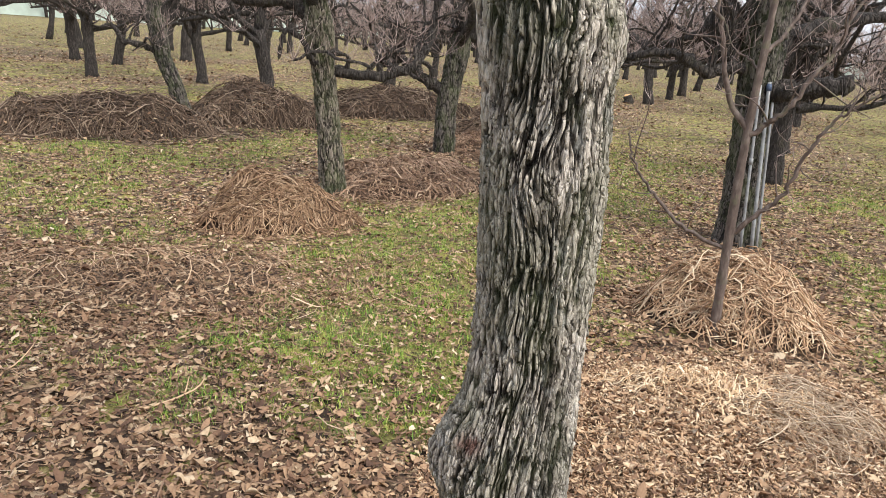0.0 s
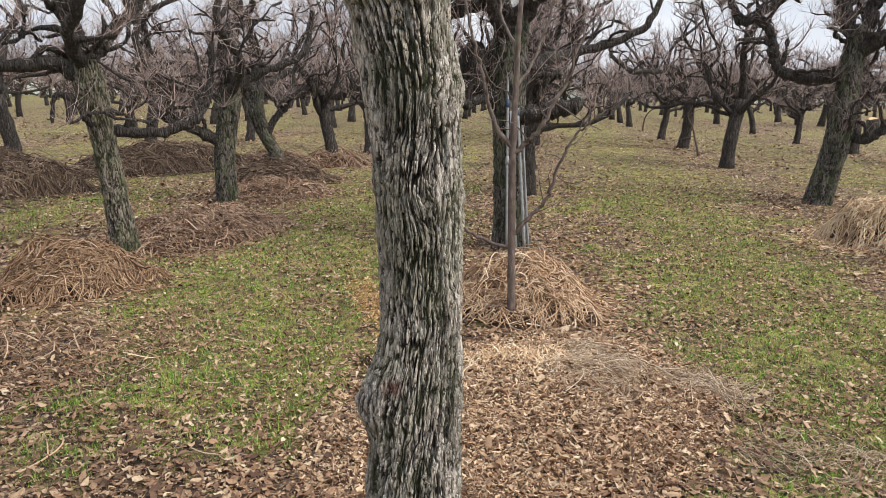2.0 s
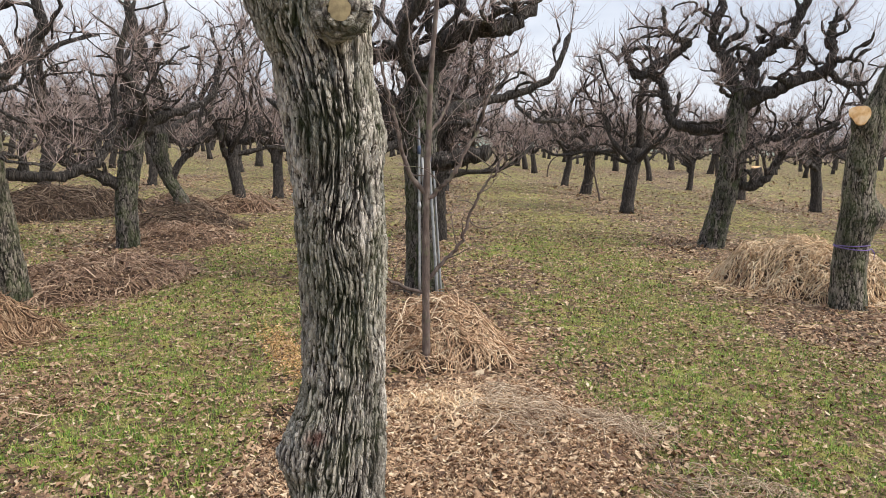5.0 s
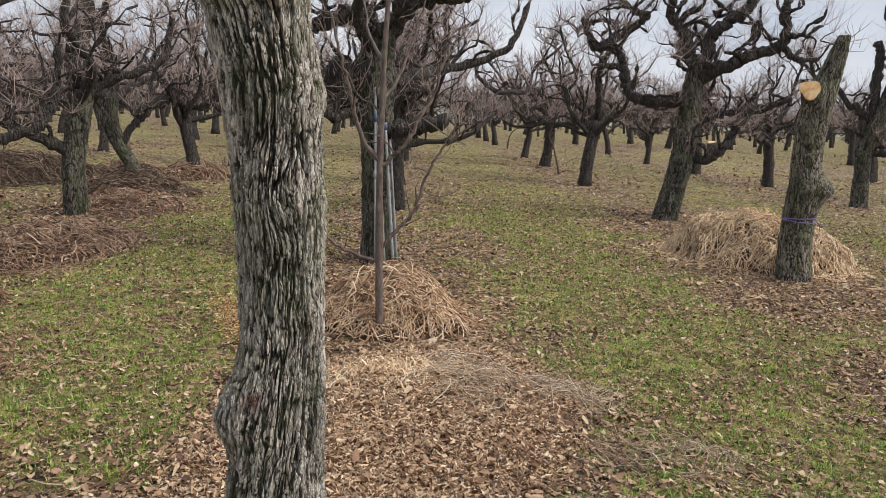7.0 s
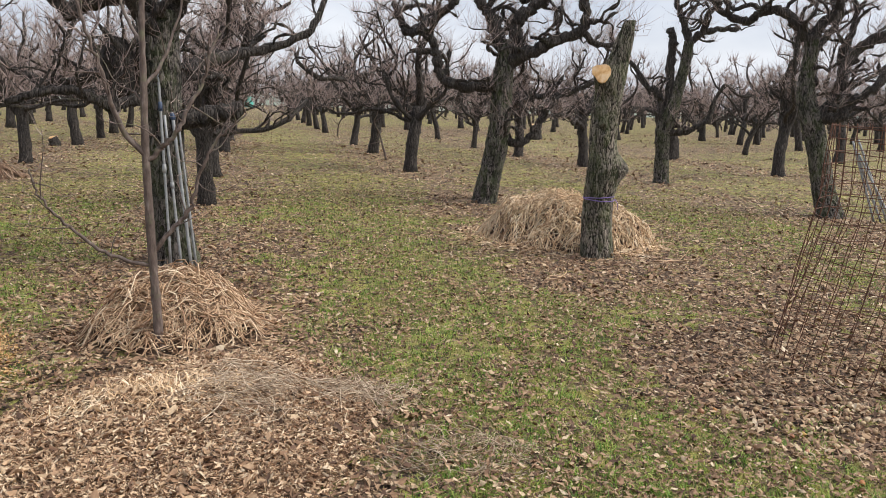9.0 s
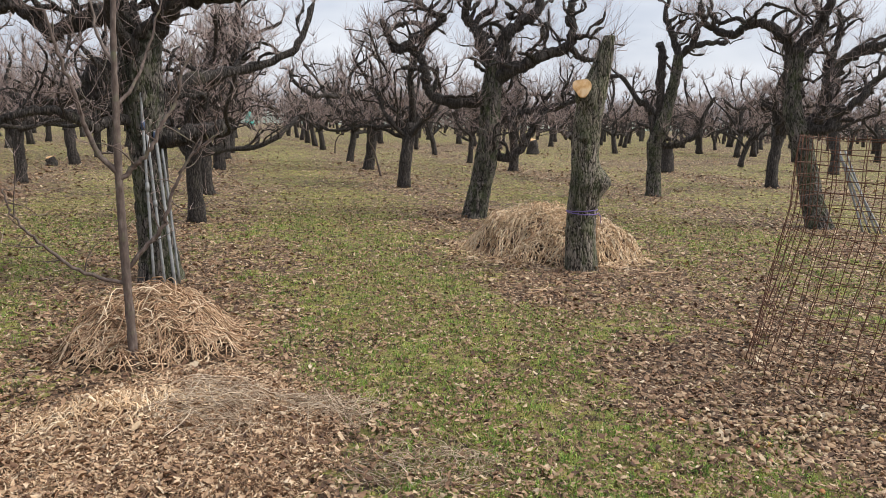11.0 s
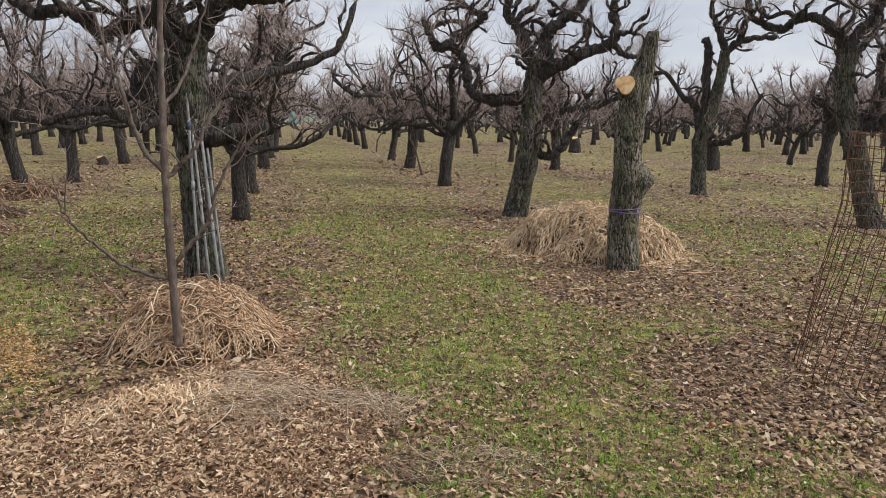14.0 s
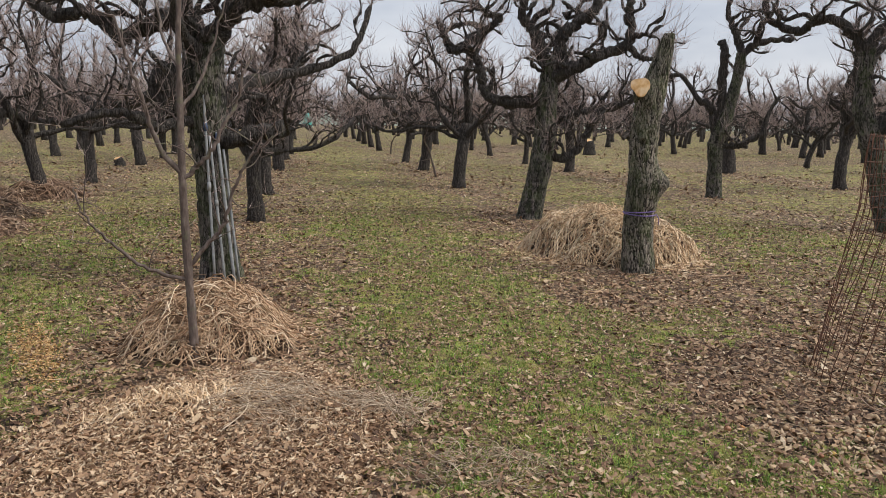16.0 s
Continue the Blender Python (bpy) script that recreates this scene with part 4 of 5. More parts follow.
    shaped_tree("orchard_tree", 46, (-0.48, 10.45), (0.99, 0.08), "old fruit tree with a drooping limb in reed mulch",
                ((-0.08, 0.02), (0.0, 0.0), (0.6, -0.02), (1.0, 0.02), (1.4, 0.08), (1.7, 0.12)),
                ((-0.08, 0.2), (0.1, 0.17), (0.6, 0.155), (1.0, 0.16), (1.4, 0.17), (1.7, 0.14)),
                ((0.085, 0.04, True, ((0.0, 0.85, 0), (-0.3, 1.0, 0), (-0.55, 1.15, 0), (-0.8, 1.4, 0), (-0.85, 1.8, 0), (-1.1, 2.2, 0), (-1.0, 2.8, 0.1))),
                 (0.08, 0.03, True, ((0.1, 1.5, 0), (0.4, 1.8, 0), (0.8, 1.95, 0), (1.2, 2.2, 0.1), (1.3, 2.8, 0.2))),
                 (0.09, 0.035, True, ((0.12, 1.65, 0), (0.05, 2.2, 0), (0.25, 2.7, 0), (0.1, 3.3, 0), (0.3, 3.9, 0))),
                 (0.07, 0.03, True, ((0.12, 1.6, 0), (0.0, 2.0, 0.6), (0.3, 2.5, 1.0), (0.1, 3.2, 1.2))),
                 (0.07, 0.03, True, ((0.1, 1.5, 0), (0.2, 2.0, -0.6), (-0.1, 2.5, -1.0), (0.1, 3.2, -1.1)))))
    shaped_tree("orchard_tree", 47, (0.4, 13.0), (0.99, 0.0), "slanting old fruit tree standing in a reed heap",
                ((-0.08, 0.04), (0.0, 0.02), (0.5, -0.1), (0.85, -0.3), (1.2, -0.42), (1.6, -0.4)),
                ((-0.08, 0.2), (0.1, 0.17), (0.5, 0.14), (0.85, 0.13), (1.2, 0.15), (1.6, 0.13)),
                ((0.07, 0.03, True, ((-0.25, 0.8, 0), (-0.05, 1.15, 0), (0.2, 1.4, 0), (0.25, 1.9, 0), (0.5, 2.5, 0))),
                 (0.08, 0.03, True, ((-0.4, 1.5, 0), (-0.7, 1.9, 0), (-1.0, 2.0, 0), (-1.2, 2.6, 0))),
                 (0.08, 0.03, True, ((-0.4, 1.5, 0), (-0.3, 2.1, 0.2), (-0.5, 2.7, 0.1), (-0.3, 3.5, 0.2))),
                 (0.07, 0.03, True, ((-0.4, 1.5, 0), (0.1, 1.9, 0.5), (0.5, 2.1, 0.7), (0.6, 2.9, 0.8)))))
    shaped_tree("orchard_tree", 48, (-4.75, 11.3), (0.93, 0.36), "slanting old fruit tree behind a reed ridge",
                ((-0.08, 0.1), (0.0, 0.08), (0.5, -0.05), (1.0, -0.25), (1.4, -0.3), (1.8, -0.35)),
                ((-0.08, 0.18), (0.1, 0.16), (0.5, 0.13), (1.0, 0.135), (1.4, 0.15), (1.8, 0.12)),
                ((0.06, 0.03, True, ((-0.2, 0.95, 0), (-0.5, 1.1, 0), (-0.8, 1.15, 0), (-0.95, 1.4, 0))),
                 (0.08, 0.03, True, ((-0.3, 1.5, 0), (0.0, 1.85, 0), (0.3, 2.0, 0), (0.7, 2.5, 0), (0.8, 3.2, 0))),
                 (0.08, 0.03, True, ((-0.35, 1.75, 0), (-0.5, 2.3, 0), (-0.9, 2.6, 0), (-1.0, 3.3, 0))),
                 (0.08, 0.03, True, ((-0.35, 1.75, 0), (-0.3, 2.3, 0.3), (-0.1, 2.8, 0.4), (-0.3, 3.6, 0.4)))))


named_trees()


def cut_trunk():
    """Topped trunk with a purple twine."""
    rng = np.random.default_rng(51)
    root = empty("cut_tree_trunk", pose(6.78, 4.98, 0), "topped tree trunk with pale sawn face and purple twine", "tree")
    sx, sy = 0.634, -0.773
    axis = ((-0.08, 0.02), (0.4, -0.02), (0.67, -0.02), (1.0, 0.02), (1.3, -0.02), (1.7, -0.01), (2.0, 0.03), (2.3, 0.11), (2.62, 0.18))
    rad = ((-0.08, 0.2), (0.05, 0.185), (0.35, 0.168), (0.67, 0.162), (0.8, 0.175), (1.0, 0.185), (1.15, 0.16), (1.35, 0.145), (1.8, 0.148), (2.0, 0.15), (2.2, 0.115), (2.45, 0.085), (2.62, 0.05))
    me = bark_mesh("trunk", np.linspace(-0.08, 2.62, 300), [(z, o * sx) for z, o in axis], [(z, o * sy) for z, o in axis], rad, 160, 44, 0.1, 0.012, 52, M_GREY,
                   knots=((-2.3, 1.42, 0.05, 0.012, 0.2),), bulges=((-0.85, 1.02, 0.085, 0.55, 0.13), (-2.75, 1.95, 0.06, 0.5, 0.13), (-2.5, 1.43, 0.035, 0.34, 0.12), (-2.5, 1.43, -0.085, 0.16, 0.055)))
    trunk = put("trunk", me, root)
    face = Vector((-0.72, -0.6, 0.34)).to_track_quat("Z", "Y").to_matrix().to_4x4()
    around = np.linspace(0, 2 * np.pi, 27)[:-1]
    shield = np.interp(around, np.radians((0, 20, 66, 100, 150, 172, 223, 270, 338, 360)), (0.092, 0.097, 0.108, 0.088, 0.122, 0.105, 0.075, 0.115, 0.083, 0.092))
    disc("sawn_face", Matrix.Translation((-0.212, -0.08, 2.043)) @ face, shield, M_CUT, trunk, rng, 0.012, "pale orange freshly sawn face")
    stub = Soup()
    stub.tube([(0.0, 0.03, 1.86), (-0.09, -0.01, 1.95), (-0.187, -0.06, 2.03)], [0.11, 0.105, 0.088], 16, True, 0.05, rng)
    put("branch_stub", stub.mesh("branch_stub", M_GREY), trunk)
    s = Soup()
    for k, z in enumerate((0.665, 0.69)):
        a = np.linspace(0, 2 * np.pi, 40)
        rr = 0.172 + 0.004 * np.sin(a * 5 + k)
        s.tube(np.stack((-0.02 * sx + np.cos(a) * rr, -0.02 * sy + np.sin(a) * rr, z + 0.012 * np.sin(a + k * 2.5)), 1), [0.006] * 40, 5)
    s.tube([(0.11, -0.12, 0.67), (0.13, -0.15, 0.62), (0.12, -0.16, 0.55)], [0.005, 0.005, 0.003], 5)
    put("twine", s.mesh("twine", M_ROPE), trunk, "purple twine tied round the trunk")
    tw = Twigs(True)
    for z in (2.45, 2.55, 2.6):
        tw.add(rng, (0.24 * sx, 0.24 * sy, z), 3, 0.3, 0.004)
    put("twig_crown", tw.mesh(rng, M_TWIG), root, "few thin bare shoots", "stuff")


cut_trunk()


def low_stumps():
    for u, v, h, r, cut in ((14.9, 34.8, 0.75, 0.26, True), (15.0, 22.5, 1.0, 0.2, False), (-4.95, 24.4, 0.28, 0.14, True)):
        rng = np.random.default_rng(int(v * 10))
        x, y = row_place(u, v)
        root = empty("tree_stump", pose(x, y, 0), "short sawn-off tree stump in the grass", "stump", "sawn-off stumps")
        s = Soup()
        t = np.linspace(0, 1, 8)
        s.tube(np.stack((0.04 * np.sin(t * 4), 0.03 * t, t * h - 0.05), 1), r * (1.25 - 0.3 * t), 12, True, 0.06, rng)
        trunk = put("trunk", s.mesh("trunk", M_BARK), root)
        if cut:
            disc("sawn_face", pose(0, 0.03, h - 0.045, 14, -10, 0), r * 0.86, M_CUT, trunk, rng, 0.02, "pale sawn top")


low_stumps()


def sapling():
    rng = np.random.default_rng(61)
    root = empty("sapling", pose(1.65, 4.17, 0), "slender young tree with thin bare branches", "tree")
    sx, sy = 0.947, -0.322
    stem = smooth_path([(o * sx, o * sy, z) for o, z in ((0.005, -0.04), (0.0, 0.2), (-0.015, 0.62), (-0.03, 1.27), (-0.025, 1.7), (-0.02, 2.1), (0.0, 2.5), (0.02, 3.0))], 6)
    s = Soup()
    s.tube(stem, np.linspace(0.033, 0.013, len(stem)) * (1 + 0.06 * rng.normal(size=len(stem))), 10, True, 0.03, rng)
    put("trunk", s.mesh("trunk", M_YOUNG), root)
    tw = Twigs(True)
    for r0, pts in ((0.019, ((-0.03, 1.29, 0), (-0.14, 1.42, 0), (-0.21, 1.58, 0), (-0.25, 1.77, -0.02), (-0.31, 1.97, -0.05), (-0.38, 2.25, -0.05))),
                    (0.017, ((-0.03, 1.25, 0), (0.08, 1.35, 0), (0.17, 1.45, 0), (0.24, 1.61, 0.02), (0.32, 1.74, 0.05), (0.37, 1.91, 0.05), (0.43, 2.1, 0.1))),
                    (0.013, ((-0.015, 0.58, 0), (-0.25, 0.66, 0), (-0.44, 0.8, 0), (-0.57, 0.94, 0), (-0.65, 1.07, 0), (-0.68, 1.2, 0))),
                    (0.015, ((-0.015, 0.68, 0), (0.12, 0.83, 0), (0.23, 0.97, 0), (0.27, 1.12, 0), (0.33, 1.27, 0), (0.41, 1.41, 0), (0.48, 1.47, 0), (0.58, 1.56, 0))),
                    (0.012, ((-0.025, 1.7, 0), (0.1, 1.9, 0.15), (0.18, 2.15, 0.25), (0.3, 2.55, 0.3))),
                    (0.012, ((-0.02, 1.95, 0), (-0.14, 2.2, 0.2), (-0.2, 2.6, 0.3))),
                    (0.007, ((-0.025, 1.62, 0), (-0.1, 1.68, 0.05), (-0.18, 1.72, 0.1), (-0.26, 1.86, 0.12)))):
        path = smooth_path([(o * sx - w * sy, o * sy + w * sx, z) for o, z, w in pts], 6)
        path[1:-1] += rng.normal(size=(len(path) - 2, 3)) * 0.005
        b = Soup()
        b.tube(path, np.linspace(r0 * 1.05, r0 * 0.4, len(path)), 7, True, 0.05, rng)
        for q in path[6::4]:
            d = rng.normal(size=3) * 0.8 + np.array((0, 0, 0.5))
            side = wander(rng, q, d, rng.uniform(0.15, 0.45), 0.05, 0.12, 0.05)
            b.tube(side, np.linspace(r0 * 0.34, 0.002, len(side)), 4, False)
            tw.add(rng, side[-1], 2, 0.14, 0.002)
            tw.add(rng, side[len(side) // 2], 1, 0.12, 0.002)
        put("branch", b.mesh("branch", M_YOUNG), root)
    put("twig_crown", tw.mesh(rng, M_TWIG), root, "fine bare shoots", "stuff")


sapling()


def thin_young_trees():
    for u, v, h in ((4.54, 20.5, 1.5), (4.76, 33.5, 2.2)):
        rng = np.random.default_rng(int(v))
        x, y = row_place(u, v)
        root = empty("young_tree", pose(x, y, 0), "thin crooked young tree stem, bare", "tree", "young replacement trees")
        s = Soup()
        path = wander(rng, (0, 0, -0.05), (-0.15, 0, 1), h, 0.15, 0.12, 0.05)
        s.tube(path, np.linspace(0.035, 0.015, len(path)), 7, True, 0.05, rng)
        for q in path[4::2]:
            sub = wander(rng, q, rng.normal(size=3) + np.array((0, 0, 0.3)), 0.5, 0.12, 0.15, 0.05)
            s.tube(sub, np.linspace(0.014, 0.005, len(sub)), 4, False)
        put("trunk", s.mesh("trunk", M_YOUNG), root)


thin_young_trees()

# ---------- poles, cage, far things ----------


def pole(a, b, r, bands=(), group="steel props"):
    """A steel tube from a to b, standing on the ground."""
    a, b = Vector(a), Vector(b)
    root = empty("steel_pole", Matrix.Translation(a), "galvanised steel tube propped against a tree trunk", "pole", group)
    d = b - a
    n = 10
    s = Soup()
    s.tube([tuple(d * (i / n)) for i in range(n + 1)], [r] * (n + 1), 12)
    tube = put("tube", s.mesh("tube", M_STEEL), root)
    for f, mat, name in bands:
        s = Soup()
        s.tube([tuple(d * (f + e)) for e in (-0.02, 0, 0.02)], [r * 1.35, r * 1.5, r * 1.3], 12)
        put(name, s.mesh(name, mat), tube, "dark blue tape sleeve" if mat is M_BLUE else "steel coupling sleeve")


pole((2.448, 6.54, 0.0), (2.43, 6.68, 2.15), 0.0135, ((0.72, M_BLUE, "tape"), (0.45, M_STEEL, "sleeve")))
pole((2.535, 6.49, 0.0), (2.467, 6.63, 1.47), 0.0135, ((0.55, M_STEEL, "sleeve"),))
pole((2.618, 6.45, 0.0), (2.54, 6.63, 1.5), 0.016, ((0.97, M_BLUE, "tape"),))
pole((2.69, 6.53, 0.0), (2.6, 6.63, 1.33), 0.0125)
for ox, oz in ((0.0, 1.3), (0.09, 1.2), (0.17, 1.32), (0.24, 1.1)):
    pole((13.12 + ox * 0.5 + 0.1, 4.72 - ox, 0.0), (12.88 + ox * 0.2, 5.08 - ox * 0.4, oz), 0.017, (), "props by the caged tree")


def wire_cage():
    """Rusty mesh cage: upright at the top, slumped to one side below."""
    root = empty("wire_cage", pose(5.72, 1.42, 0), "rusty welded wire mesh cage slumped to one side", "cage")
    side = np.array((0.5, -0.866))
    R, kink, top = 0.72, 1.1, 1.63
    rng = np.random.default_rng(71)

    def place(a, z):
        slump = 0.2 * np.clip(z / kink, 0, 1) ** 1.05
        wob = 0.012 * math.sin(a * 5 + z * 4)
        return np.array((math.cos(a) * (R + wob) + side[0] * slump, math.sin(a) * (R + wob) + side[1] * slump, z))
    n = 44
    for i in range(n):
        a = 2 * np.pi * i / n + rng.normal() * 0.008
        s = Soup()
        s.tube([place(a, z) + np.append(rng.normal(size=2) * 0.004, 0) for z in np.linspace(0.0, top, 14)], [0.0028] * 14, 5)
        put("upright_wire", s.mesh("upright_wire", M_RUST), root)
    for z in np.concatenate((np.arange(0.07, kink, 0.135), np.arange(kink, top + 0.01, 0.085))):
        s = Soup()
        s.tube([place(a, z + 0.01 * math.sin(3 * a + z * 9)) for a in np.linspace(0, 2 * np.pi, 49)], [0.0028] * 49, 5)
        put("hoop_wire", s.mesh("hoop_wire", M_RUST), root)
    s = Soup()
    t = np.linspace(0, 5.6, 16)
    p = place(3.9, top)
    s.tube(np.stack((p[0] + 0.05 * np.cos(t), p[1] + 0.03 * np.sin(t), p[2] - 0.02 + 0.035 * np.sin(t)), 1), [0.006] * 16, 6)
    put("clip", s.mesh("clip", M_WHITE), root, "white plastic tie loop")


wire_cage()


def far_things():
    x, y = 45.1, 108.5
    root = empty("sheeted_load", pose(x, y, 0, 0, 0, -20), "small heap under a teal sheet at the alley end", "tarpaulin")
    bm = bmesh.new()
    bmesh.ops.create_cone(bm, cap_ends=True, segments=14, radius1=0.85, radius2=0.3, depth=2.1, matrix=pose(0, 0, 1.05))
    for v in bm.verts:
        v.co += noise.noise_vector(v.co * 1.3) * 0.2
        v.co.z = max(0.0, v.co.z)
    me = bpy.data.meshes.new("sheet")
    bm.to_mesh(me)
    bm.free()
    me.materials.append(M_TEAL)
    put("sheet", me, root)
    # shelter netting along the far edge of the orchard
    net = empty("shelter_net", Matrix.Identity(4), "pale green shelter netting on posts at the orchard edge", "net fence")
    runs = ((row_place(-60, -25), row_place(-60, 150)), (row_place(-60, 150), row_place(140, 150)), (row_place(140, 150), row_place(140, -60)))
    for (x0, y0), (x1, y1) in runs:
        s, n = Soup(), 40
        v, f = [], []
        for i in range(n + 1):
            px, py = x0 + (x1 - x0) * i / n, y0 + (y1 - y0) * i / n
            v += [(px, py, 0.05), (px, py, 2.3 + 0.12 * math.sin(i * 2.2))]
            s.tube([(px, py, -0.1), (px, py, 2.5)], [0.05, 0.05], 5)
        f = [(2 * i, 2 * i + 2, 2 * i + 3, 2 * i + 1) for i in range(n)]
        put("netting", mesh_of("netting", v, f, M_NET), net)
        put("post_line", s.mesh("post_line", M_BARK), net, kind="stuff")


far_things()
# ---------- heaps and litter ----------


def stalks(name, P, r, mat, rng, flat=False):
    """P: n x k x 3 points of n stalks; three-sided stalks or flat strips."""
    n, k, _ = P.shape
    tan = P[:, -1] - P[:, 0]
    a = np.cross(tan, rng.normal(size=(n, 3)) * (0.35 if flat else 1.0) + (np.array((0, 0, 1.0)) if flat else 0))
    a /= np.linalg.norm(a, axis=1)[:, None] + 1e-9
    b = np.cross(tan, a)
    b /= np.linalg.norm(b, axis=1)[:, None] + 1e-9
    r = np.asarray(r)[:, None, None] * np.linspace(1.0, 0.55, k)[None, :, None]
    if flat:
        V = np.stack((P + a[:, None] * r, P - a[:, None] * r), 2).reshape(n, -1, 3)
        o = (np.arange(n) * 2 * k)[:, None]
        F = [o + np.array((2 * j, 2 * j + 1, 2 * j + 3, 2 * j + 2)) for j in range(k - 1)]
    else:
        rings = [P + (a[:, None] * math.cos(w) + b[:, None] * math.sin(w)) * r for w in (0, 2.094, 4.189)]
        V = np.stack(rings, 2).reshape(n, -1, 3)
        o = (np.arange(n) * 3 * k)[:, None]
        F = [o + np.array((3 * j + q, 3 * j + (q + 1) % 3, 3 * j + 3 + (q + 1) % 3, 3 * j + 3 + q)) for j in range(k - 1) for q in range(3)]
    return fast_mesh(name, V.reshape(-1, 3), np.concatenate(F), 4, mat, not flat)


HEAPS = []
CHIPS = (1.27, 2.8, 1.25, 0.88, 0.17, 0.64, 99)


def heap_height(h, X, Y):
    cx, cy, rx, ry, high, turn, seed = h
    c, s = math.cos(turn), math.sin(turn)
    dx, dy = X - cx, Y - cy
    a, b = (dx * c + dy * s) / rx, (-dx * s + dy * c) / ry
    q = np.sqrt(a * a + b * b) * (1 + 0.7 * (fbm(X * 2.2 + 70, Y * 2.2 + 70, seed, 3) - 0.5))
    return high * np.clip(1 - q ** 2.1, 0, 1) ** 0.85 * (0.7 + 0.45 * fbm(X * 3.2 + 70, Y * 3.2 + 70, seed + 2, 2))


def heap(name, label, category, cx, cy, rx, ry, high, turn, n, mat, length, r, seed, flat=False, core=None, spill=1.12, lie=0.6, group="", on_pile=False, curl=1.0):
    """A heap of stalks: a lumpy core with long curling stalks lying on it."""
    rng = np.random.default_rng(seed)
    h = (cx, cy, rx, ry, high, turn, seed)
    if not on_pile:
        HEAPS.append(h)

    def floor(X, Y):
        return ground_z(X, Y) + (heap_height(CHIPS, X, Y) if on_pile else 0.0)
    root = empty(name, pose(cx, cy, 0), label, category, group)
    g, m = 40, 72
    rho = np.linspace(0, 1.12, g)[:, None]
    al = (np.arange(m) * 2 * np.pi / m)[None]
    c, s = math.cos(turn), math.sin(turn)
    A, B = rho * np.cos(al) * rx, rho * np.sin(al) * ry
    X, Y = cx + A * c - B * s, cy + A * s + B * c
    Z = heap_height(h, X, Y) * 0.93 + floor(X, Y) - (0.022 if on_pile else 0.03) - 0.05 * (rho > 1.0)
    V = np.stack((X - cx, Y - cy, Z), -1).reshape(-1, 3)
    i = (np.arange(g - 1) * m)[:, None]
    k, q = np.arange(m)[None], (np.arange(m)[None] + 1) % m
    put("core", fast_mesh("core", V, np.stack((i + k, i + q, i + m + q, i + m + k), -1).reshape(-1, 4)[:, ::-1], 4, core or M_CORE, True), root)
    rr, aa = np.sqrt(rng.uniform(0, 1, n)) * spill, rng.uniform(0, 2 * np.pi, n)
    rr = np.where(rr > 1.0, 1.0 + (rr - 1.0) * rng.uniform(0, 1.6, n), rr)
    A, B = rr * np.cos(aa) * rx, rr * np.sin(aa) * ry
    X, Y = cx + A * c - B * s, cy + A * s + B * c
    round_it = np.arctan2(Y - cy, X - cx) + np.pi / 2 + rng.normal(size=n) * 0.6
    yaw = np.where(rng.random(n) < lie, round_it, rng.uniform(0, 2 * np.pi, n))
    L = length * rng.uniform(0.35, 1.5, n)
    k = 7 if math.hypot(cx, cy) < 7.0 else 5
    bend, wave, phase = rng.normal(size=n) * 1.5 * curl, np.abs(rng.normal(size=n)) * 0.75 * curl, rng.uniform(0, 6.283, n)
    px, py = X - np.cos(yaw) * L * 0.5, Y - np.sin(yaw) * L * 0.5
    PX, PY = [px], [py]
    for j in range(1, k):
        t = j / (k - 1)
        w = yaw + bend * (t - 0.5) + wave * np.sin(phase + 5.5 * t)
        px, py = px + np.cos(w) * L / (k - 1), py + np.sin(w) * L / (k - 1)
        PX.append(px)
        PY.append(py)
    PX, PY = np.stack(PX, 1), np.stack(PY, 1)
    ts = np.linspace(0, 1, k)[None]
    loose = np.clip(1.25 - rr, 0.12, 1)[:, None]
    PZ = heap_height(h, PX, PY) + floor(PX, PY) + rng.uniform(*((0.004, 0.05) if on_pile else (-0.06, 0.06)), n)[:, None] * loose
    PZ = PZ + 0.022 * loose * np.sin(phase[:, None] + 6.5 * ts) + np.sin(np.pi * ts) * (rng.random(n) ** 2 * L * 0.22)[:, None] * loose
    lift = rng.random(n) < 0.12
    PZ[:, -1] += np.where(lift, rng.uniform(0.02, 0.08, n), 0)
    PZ = np.maximum(PZ, floor(PX, PY) + 0.004)
    P = np.stack((PX - cx, PY - cy, PZ), -1)
    put("stalk_cover", stalks("stalk_cover", P, r * rng.uniform(0.55, 1.35, n), mat, rng, flat), root, "tangled loose stalks", "stuff")
    return root


